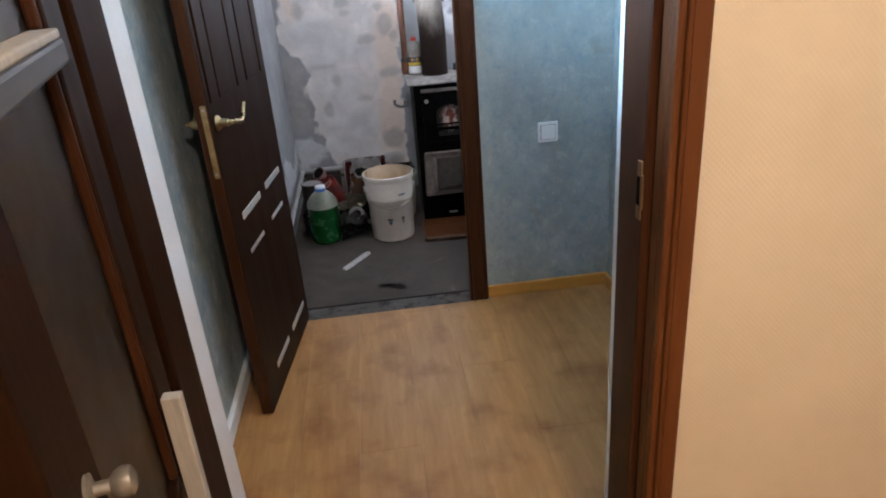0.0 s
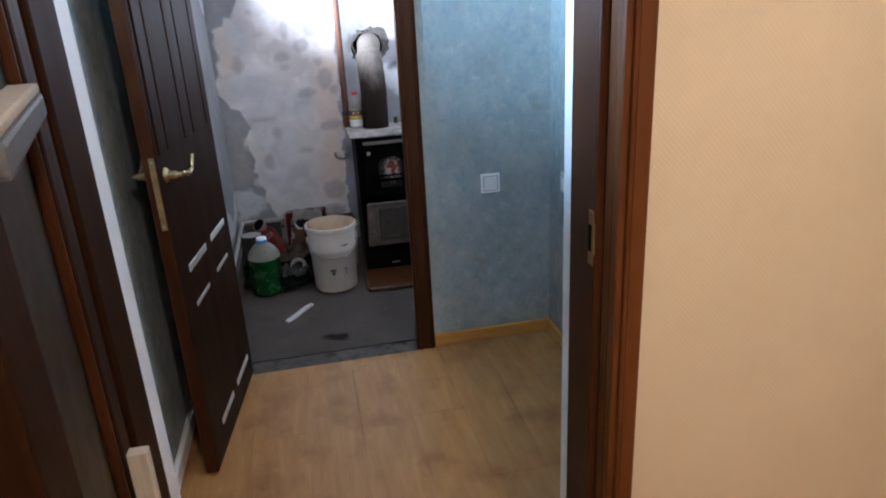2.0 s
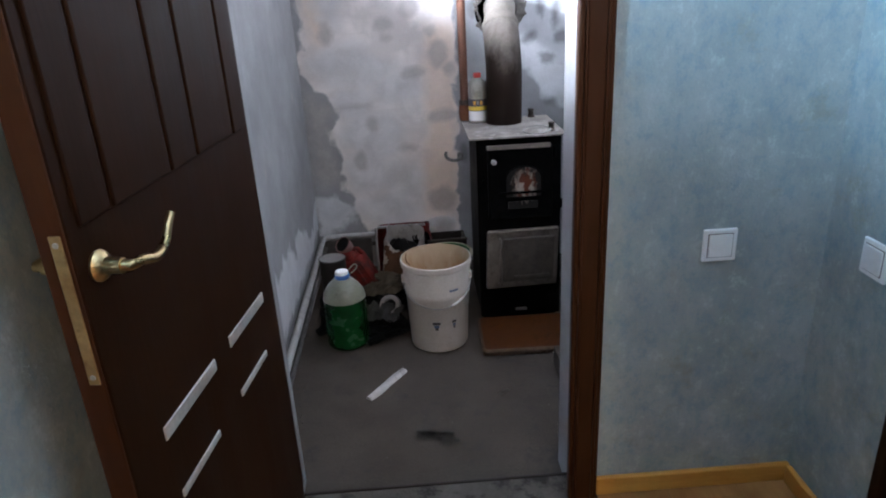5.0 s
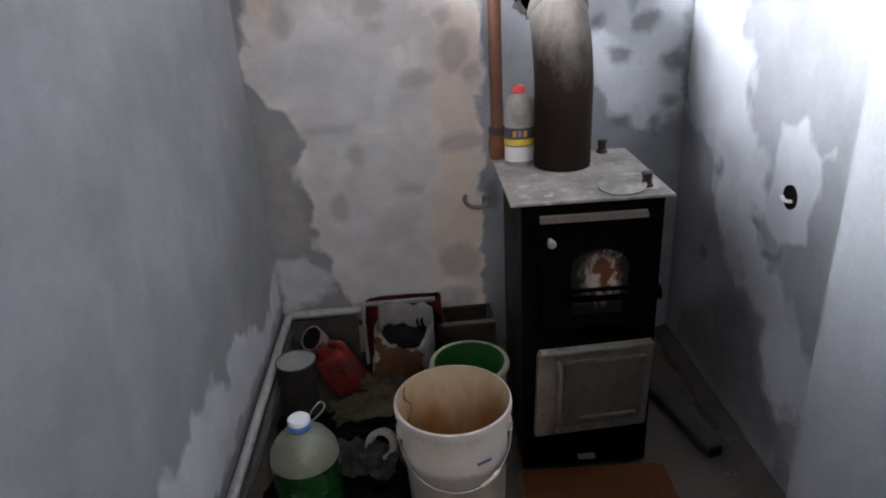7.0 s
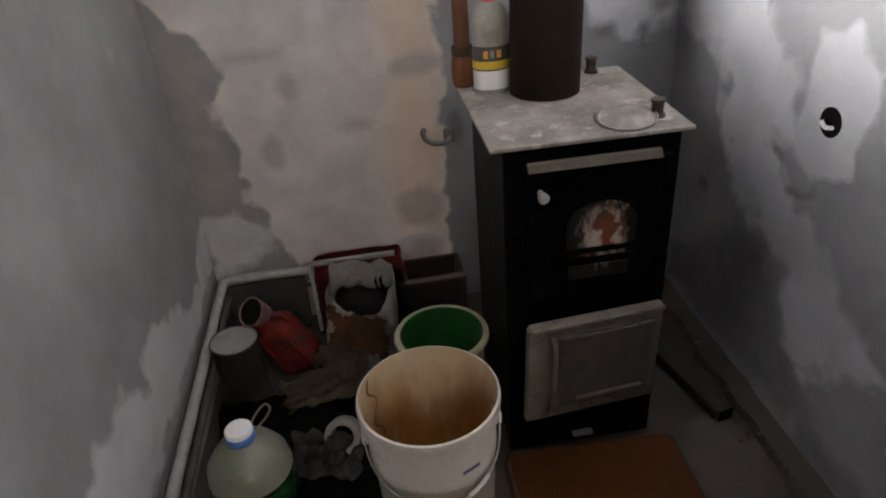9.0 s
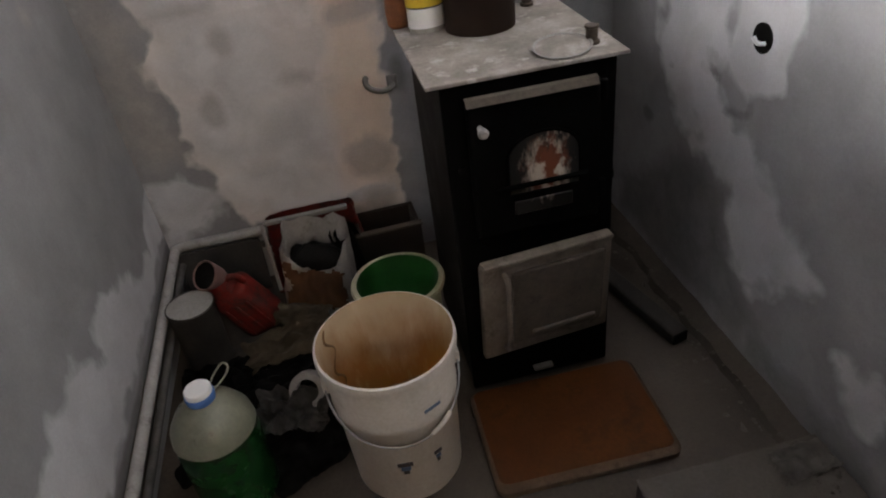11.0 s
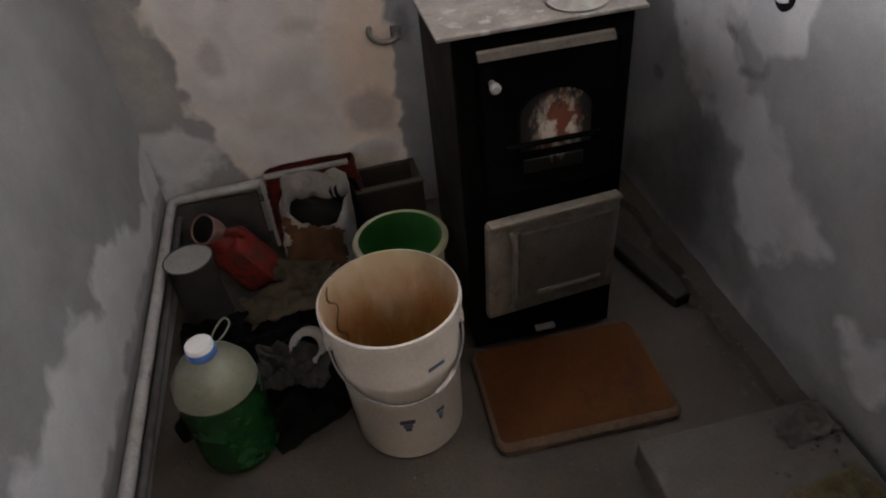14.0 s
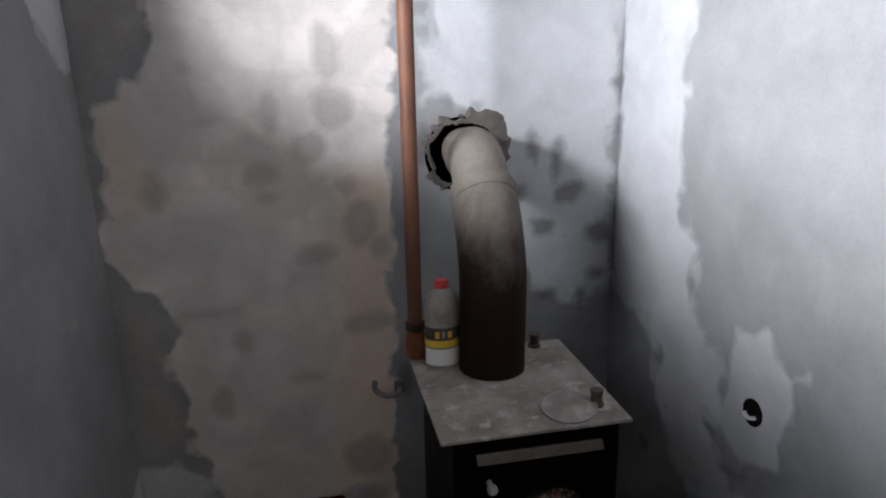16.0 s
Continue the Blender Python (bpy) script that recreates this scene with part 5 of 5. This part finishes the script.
bag = thing("paper_sack", "torn white paper sack with brown print, half full", "sack", at=pose(-0.140, 4.325, BZ + 0.002, -4, 6, -12))
part("sack_body", sack(0.215, 0.15, 0.285, 11.0, dip=0.42), M_PAPER, bag, "", True)
bm = bmesh.new()
for i in range(33):
    for j in range(25):
        a = -math.pi / 2 + (i / 32 - 0.5) * 1.7
        t = 0.035 + 0.175 * j / 24
        r = 1 / (abs(math.cos(a)) ** 4 + abs(math.sin(a)) ** 4) ** 0.25
        tt = t / 0.285
        puff = 1.035 + 0.10 * noise.noise((math.cos(a) * 2, math.sin(a) * 2 + tt * 3, 11.0)) + 0.06 * noise.noise((math.cos(a) * 6, math.sin(a) * 6 + tt * 8, 13.0)) - 0.12 * tt
        bm.verts.new((0.1075 * r * math.cos(a) * puff, 0.075 * r * math.sin(a) * puff - 0.003, t))
bm.verts.ensure_lookup_table()
for i in range(32):
    for j in range(24):
        edge = min(i, 31 - i, (j, 23 - j)[j > 11]) / 9.0
        if edge + 0.7 * noise.noise((i * 0.16, j * 0.16, 4)) + 0.35 * noise.noise((i * 0.5, j * 0.5, 9)) < 0.22:
            continue
        bm.faces.new([bm.verts[i * 25 + j], bm.verts[(i + 1) * 25 + j], bm.verts[(i + 1) * 25 + j + 1], bm.verts[i * 25 + j + 1]])
bmesh.ops.delete(bm, geom=[v for v in bm.verts if not v.link_faces], context="VERTS")
bmesh.ops.solidify(bm, geom=bm.faces[:], thickness=0.002)
part("printed_panel", bm, M_KRAFT, bag, "brown printed picture area", True)
# contents set high and black, so they also paint the hollow's shade
fill = lathe([(0, 0.225), (0.035, 0.228), (0.062, 0.215), (0.080, 0.195), (0.076, 0.14), (0, 0.12)], 24, squash=0.62)
for v in fill.verts:
    v.co.z += 0.03 * noise.noise((v.co.x * 30, v.co.y * 30, 1))
part("filling", fill, M_BLACK_RAG, bag, "dark lumpy contents blacked for the sack's shaded hollow", True)

rs = thing("cement_sack", "red and white printed sack leaning on the wall", "sack", at=pose(-0.118, 4.474, BZ + 0.002, -5, 0, 1))
part("sack_body", sack(0.30, 0.075, 0.255, 31.0, 0.02), M_RED, rs, "", True)
part("white_panel", box(-0.152, -0.140, -0.046, -0.036, 0.02, 0.256, 0.003), M_TIN_LID, rs, "pale printed edge")
part("white_panel", box(-0.138, 0.115, -0.040, -0.020, 0.248, 0.261, 0.003), M_TIN_LID, rs)

bx = thing("wooden_crate", "low dark wooden box end behind the tub", "box", at=pose(0.105, 4.46, BZ + 0.002, 0, 0, 2))
for y0, y1 in ((-0.075, -0.060), (0.06, 0.075)):
    part("board", box(-0.10, 0.10, y0, y1, 0.0, 0.185, 0.003), M_DARKWOOD, bx)
for x0, x1 in ((-0.10, -0.085), (0.085, 0.10)):
    part("board", box(x0, x1, -0.06, 0.06, 0.0, 0.185, 0.003), M_DARKWOOD, bx)
part("lid_board", box(-0.105, 0.105, -0.080, -0.056, 0.186, 0.194, 0.003), M_ASHDOOR, bx, "paler dusty lid board")
kn = thing("rolled_sheet", "dark brown rolled rubber sheet stuck in the corner", "roll", at=pose(0.005, 4.40, BZ + 0.002, 8, -10, 0))
part("roll", tube(smooth_path([(0.05 * math.cos(a * 0.55) * (1 - a * 0.03), 0.05 * math.sin(a * 0.55) * (1 - a * 0.03), 0.0) for a in range(16)], 2), 0.004, 6), M_BLACK_RAG, kn)
bm = bmesh.new()
sp = [(0.048 * (1 - a * 0.025) * math.cos(a * 0.5), 0.048 * (1 - a * 0.025) * math.sin(a * 0.5)) for a in range(22)]
va, vb = [bm.verts.new((x, y, 0)) for x, y in sp], [bm.verts.new((x, y, 0.235)) for x, y in sp]
for k in range(21):
    bm.faces.new((va[k], va[k + 1], vb[k + 1], vb[k]))
bmesh.ops.solidify(bm, geom=bm.faces[:], thickness=0.004)
part("sheet", bm, M_BLACK_RAG, kn, "", True)


def litter(name, label, cat, bm, material, m):
    ob = tagged(new(name, mesh_of(name, bm, material, True, 80)), label)
    ob.matrix_world = m
    tagged(ob, category=cat)
    return ob


litter("cardboard_scrap", "muddy torn cardboard lying over rubbish", "cardboard", crumple(20, 14, 0.25, 0.13, 0.045, 3), M_CARD, pose(-0.235, 4.14, 0.005, 6, -4, 12))
litter("cardboard_scrap", "dirty torn cardboard strip on the floor", "cardboard", crumple(16, 10, 0.16, 0.08, 0.03, 8), M_CARD, pose(-0.19, 4.22, 0.035, 14, 6, -18))
litter("plastic_sheet", "crumpled black plastic sheet on the floor", "plastic sheet", crumple(24, 18, 0.30, 0.17, 0.05, 14), M_BLACK_RAG, pose(-0.245, 4.05, -0.027, 0, 0, 8))
litter("plastic_sheet", "crumpled black plastic under the tin", "plastic sheet", crumple(20, 26, 0.19, 0.40, 0.045, 21), M_BLACK_RAG, pose(-0.430, 3.96, -0.027, 0, 0, 4))
litter("rag", "dusty grey rag heaped behind the green bottle", "rag", crumple(24, 18, 0.19, 0.13, 0.075, 27), M_GREY_RAG, pose(-0.235, 3.885, -0.02, 4, 0, -12))
litter("plastic_sheet", "black crumpled plastic beside the bottle", "plastic sheet", crumple(20, 20, 0.22, 0.22, 0.035, 41), M_BLACK_RAG, pose(-0.215, 3.80, -0.027, 0, 0, 20))
tape = thing("tape_roll", "pale ring of packing tape leaning in the rubbish", "tape roll", at=pose(-0.192, 3.930, 0.034, 58, 8, -20))
part("ring", lathe([(0.030, -0.018), (0.047, -0.018), (0.048, -0.015), (0.048, 0.015), (0.047, 0.018), (0.030, 0.018)], 32, closed=True), M_TIN_LID, tape, "", True)

# ---- floor pieces on the stove side ----
def rounded_slab(w, d, z0, z1, r, dy=0.0):
    """Flat slab with rounded corners and eased edges."""
    bm = bmesh.new()
    rings = []
    for inset, z in ((0.0, z0), (0.0, z1 - 0.25 * (z1 - z0)), (0.3 * (z1 - z0), z1)):
        ring_ = []
        for cx, cy, a0 in ((1, 1, 0), (-1, 1, 90), (-1, -1, 180), (1, -1, 270)):
            for k in range(7):
                a = radians(a0 + 15 * k)
                wob = 0.0012 * noise.noise((cx * 9 + k, cy * 5, z0 * 50))
                ring_.append(bm.verts.new((cx * (w / 2 - r) + (r - inset + wob) * math.cos(a), dy + cy * (d / 2 - r) + (r - inset + wob) * math.sin(a), z)))
        rings.append(ring_)
    n = len(rings[0])
    for a, b in zip(rings, rings[1:]):
        for k in range(n):
            bm.faces.new((a[k], a[(k + 1) % n], b[(k + 1) % n], b[k]))
    bm.faces.new(rings[0][::-1]), bm.faces.new(rings[-1])
    return bm



mat_ = thing("stove_board", "red-brown hardboard sheet with pale worn edge before the stove", "board", at=pose(0.409, 3.668, BZ + 0.003, 0, 0, -1.5))
part("board", rounded_slab(0.428, 0.304, 0.0, 0.020, 0.026), M_MAT_EDGE, mat_, "pale worn edge", True)
part("face", rounded_slab(0.408, 0.280, 0.0195, 0.0212, 0.020, 0.008), M_MAT, mat_, "red-brown face")

step = thing("concrete_block", "low pale concrete block lying against the wall", "block", at=pose(0, 0, 0))
bm = box(0.462, 0.868, 3.05, 3.435, BZ + 0.002, 0.050, 0.006, 2)
part("block", bm, M_SLAB, step)
wool = crumple(20, 18, 0.17, 0.22, 0.022, 51)
litter("insulation_scrap", "crumbling yellow-grey insulation lying on the block", "insulation", wool, M_MOSS, pose(0.765, 3.145, 0.051, 0, 0, 10))
litter("plaster_scrap", "flat pale plaster flake on the block", "plaster", crumple(18, 12, 0.12, 0.075, 0.012, 57), M_RUBBLE, pose(0.800, 3.378, 0.051, 0, 0, 4))

bar = thing("iron_bar", "dusty grey square bar lying beside the stove", "bar", at=pose(0.733, 4.06, BZ + 0.002, 0, 0, 13))
part("bar", box(-0.026, 0.026, -0.225, 0.24, 0.0, 0.040, 0.009, 3), M_DUSTY, bar, "", True)
part("sawn_end", box(-0.022, 0.022, -0.2285, -0.2235, 0.003, 0.036, 0.0015, 1), M_DARKHOLE, bar, "black sawn end")
# screed ledge along the right-hand wall
bm = bmesh.new()
pts = []
for k in range(31):
    y = 3.42 + 1.13 * k / 30
    x = 0.83 + 0.02 * noise.noise((y * 7, 0, 1)) + 0.012 * noise.noise((y * 25, 0, 2))
    h = 0.022 + 0.010 * noise.noise((y * 9, 3, 1))
    pts.append([bm.verts.new(c) for c in ((x, y, BZ - 0.003), (x + 0.008, y, BZ + h), (0.888, y, BZ + h + 0.012))])
for a, b in zip(pts, pts[1:]):
    bm.faces.new((a[0], b[0], b[1], a[1])), bm.faces.new((a[1], b[1], b[2], a[2]))
setting("trim_screed", bm, M_CEMENT, "rough mortar fillet at the foot of the wall")

# plaster crumbs and grit on the floor, thickest along the walls
rng = random.Random(7)
bm = bmesh.new()
for k in range(340):
    if k < 110:
        x, y = 0.84 - abs(rng.gauss(0, 0.03)), rng.uniform(3.45, 4.5)
    elif k < 160:
        x, y = -0.53 + abs(rng.gauss(0, 0.02)), rng.uniform(2.9, 3.8)
    elif k < 260:
        x, y = rng.uniform(-0.45, 0.82), rng.uniform(2.9, 3.6)
    else:
        x, y = 0.85 - abs(rng.gauss(0, 0.07)), 3.41 - abs(rng.gauss(0, 0.07))
    r = rng.choice((0.0025, 0.003, 0.004, 0.006, 0.009)) * (0.6 if 110 <= k < 260 else 1)
    z0 = 0.0495 if k >= 260 else BZ + (0.024 if x > 0.83 else 0.0)
    ang = rng.uniform(0, 6.28)
    ring_ = [bm.verts.new((x + r * rng.uniform(0.6, 1.2) * math.cos(ang + q * 1.2566), y + r * rng.uniform(0.6, 1.2) * math.sin(ang + q * 1.2566), z0)) for q in range(5)]
    apex = bm.verts.new((x + r * 0.2, y, z0 + r * rng.uniform(0.5, 1.0)))
    for q in range(5):
        bm.faces.new((ring_[q], ring_[(q + 1) % 5], apex))
crumbs = part("plaster_crumbs", bm, M_SLAB, None, "pale plaster crumbs and grit on the cement floor")
tagged(crumbs, category="crumbs", kind="stuff")

# drain or cable hole in the right-hand wall
ph = thing("wall_socket_hole", "black round hole with a cable stub in white plaster", "hole", at=pose(0.887, 3.842, 0.772))
part("hollow", lathe([(0, 0.0), (0.030, 0.0), (0.031, 0.006), (0, 0.0065)], 28), M_DARKHOLE, ph, "", True).matrix_local = pose(0.002, 0, 0, 0, -90, 0)
part("cable_stub", tube(smooth_path([(0.0, -0.012, -0.008), (-0.02, -0.010, -0.004), (-0.026, -0.002, 0.008)], 4), 0.0045, 8), M_WHITE_PLASTIC, ph, "pale cable end", True)

# splintered white strip and stain on the floor
bm = bmesh.new()
prof = [(-0.112, 0.012), (-0.06, 0.016), (0.0, 0.015), (0.06, 0.017), (0.115, 0.013)]
up, dn = [], []
for x, w in prof:
    y = 0.012 * math.sin(x * 14)
    up.append((bm.verts.new((x, y - w, 0.0)), bm.verts.new((x, y - w * 0.8, 0.009)), bm.verts.new((x, y + w * 0.8, 0.011)), bm.verts.new((x, y + w, 0.0))))
for a, b in zip(up, up[1:]):
    for k in range(3):
        bm.faces.new((a[k], b[k], b[k + 1], a[k + 1]))
bm.faces.new(up[0]), bm.faces.new(up[-1][::-1])
litter("plaster_strip", "pale splintered strip lying on the cement floor", "strip", bm, M_PAPER, pose(-0.200, 3.365, -0.029, 0, 0, 48))
for x, y, s, k in ((-0.03, 3.03, 0.13, 61), (0.02, 2.99, 0.07, 63), (0.24, 3.26, 0.05, 66)):
    litter("mud_crumbs", "dark dried mud on the cement floor", "mud", crumple(14, 8, s, s * 0.35, 0.006, k), M_MUD, pose(x, y, BZ, 0, 0, 10 * (k - 62)))

# ---- ceiling lamps ----


def pendant(m, drop, label):
    c = thing("ceiling_lamp", label, "lamp", "", m)
    part("base", lathe([(0, 0), (0.06, 0), (0.06, -0.02), (0.02, -0.035), (0.0, -0.036)], 32), M_WHITE_PLASTIC, c, "", True)
    part("cord", tube([(0, 0, -0.03), (0, 0, -drop)], 0.003, 8), M_WHITE_PLASTIC, c)
    part("socket", lathe([(0, -drop), (0.014, -drop), (0.017, -drop - 0.03), (0.0, -drop - 0.031)], 16), M_WHITE_PLASTIC, c, "", True)
    return c


pendant(pose(0.38, -0.75, 2.75), 0.13, "plain white lamp socket hanging from the ceiling, warm light")
# socket added overhead, out of view, to go with the hall fill lamp
pendant(pose(0.42, 1.72, 2.62), 0.02, "plain white lamp socket added out of view for the hall's fill light, cool")

# ---- laminate planks of hall and first room ----
def plank_mesh(w, l):
    bm = box(-w / 2 + 0.0002, w / 2 - 0.0002, -l / 2 + 0.0002, l / 2 - 0.0002, -0.010, 0.0, 0.0006, 1)
    return mesh_of("plank", bm, M_LAMINATE)


PW = 0.19
shared = {}
for c in range(15):
    xa = -1.69 + c * (PW)
    y = -2.6 + (-0.45 if c % 3 == 1 else -0.85 if c % 3 == 2 else 0)
    while y < 2.60:
        y0, y1 = max(y, -2.6), min(y + 1.28, 2.575 if xa > OX1 - 0.06 else 2.554)
        y += 1.28
        if y1 - y0 < 0.02:
            continue
        cuts = [(y0, y1)] if (-0.80 < xa and xa + PW < 1.13) else [(y0, min(y1, 1.0))]
        for a, b in cuts:
            if b - a < 0.02:
                continue
            key = round(b - a, 3)
            if key not in shared:
                shared[key] = plank_mesh(PW, b - a)
            p_ = new("plank", shared[key])
            p_.parent = floor_hall
            p_.matrix_local = pose(xa + PW / 2, (a + b) / 2, HF)
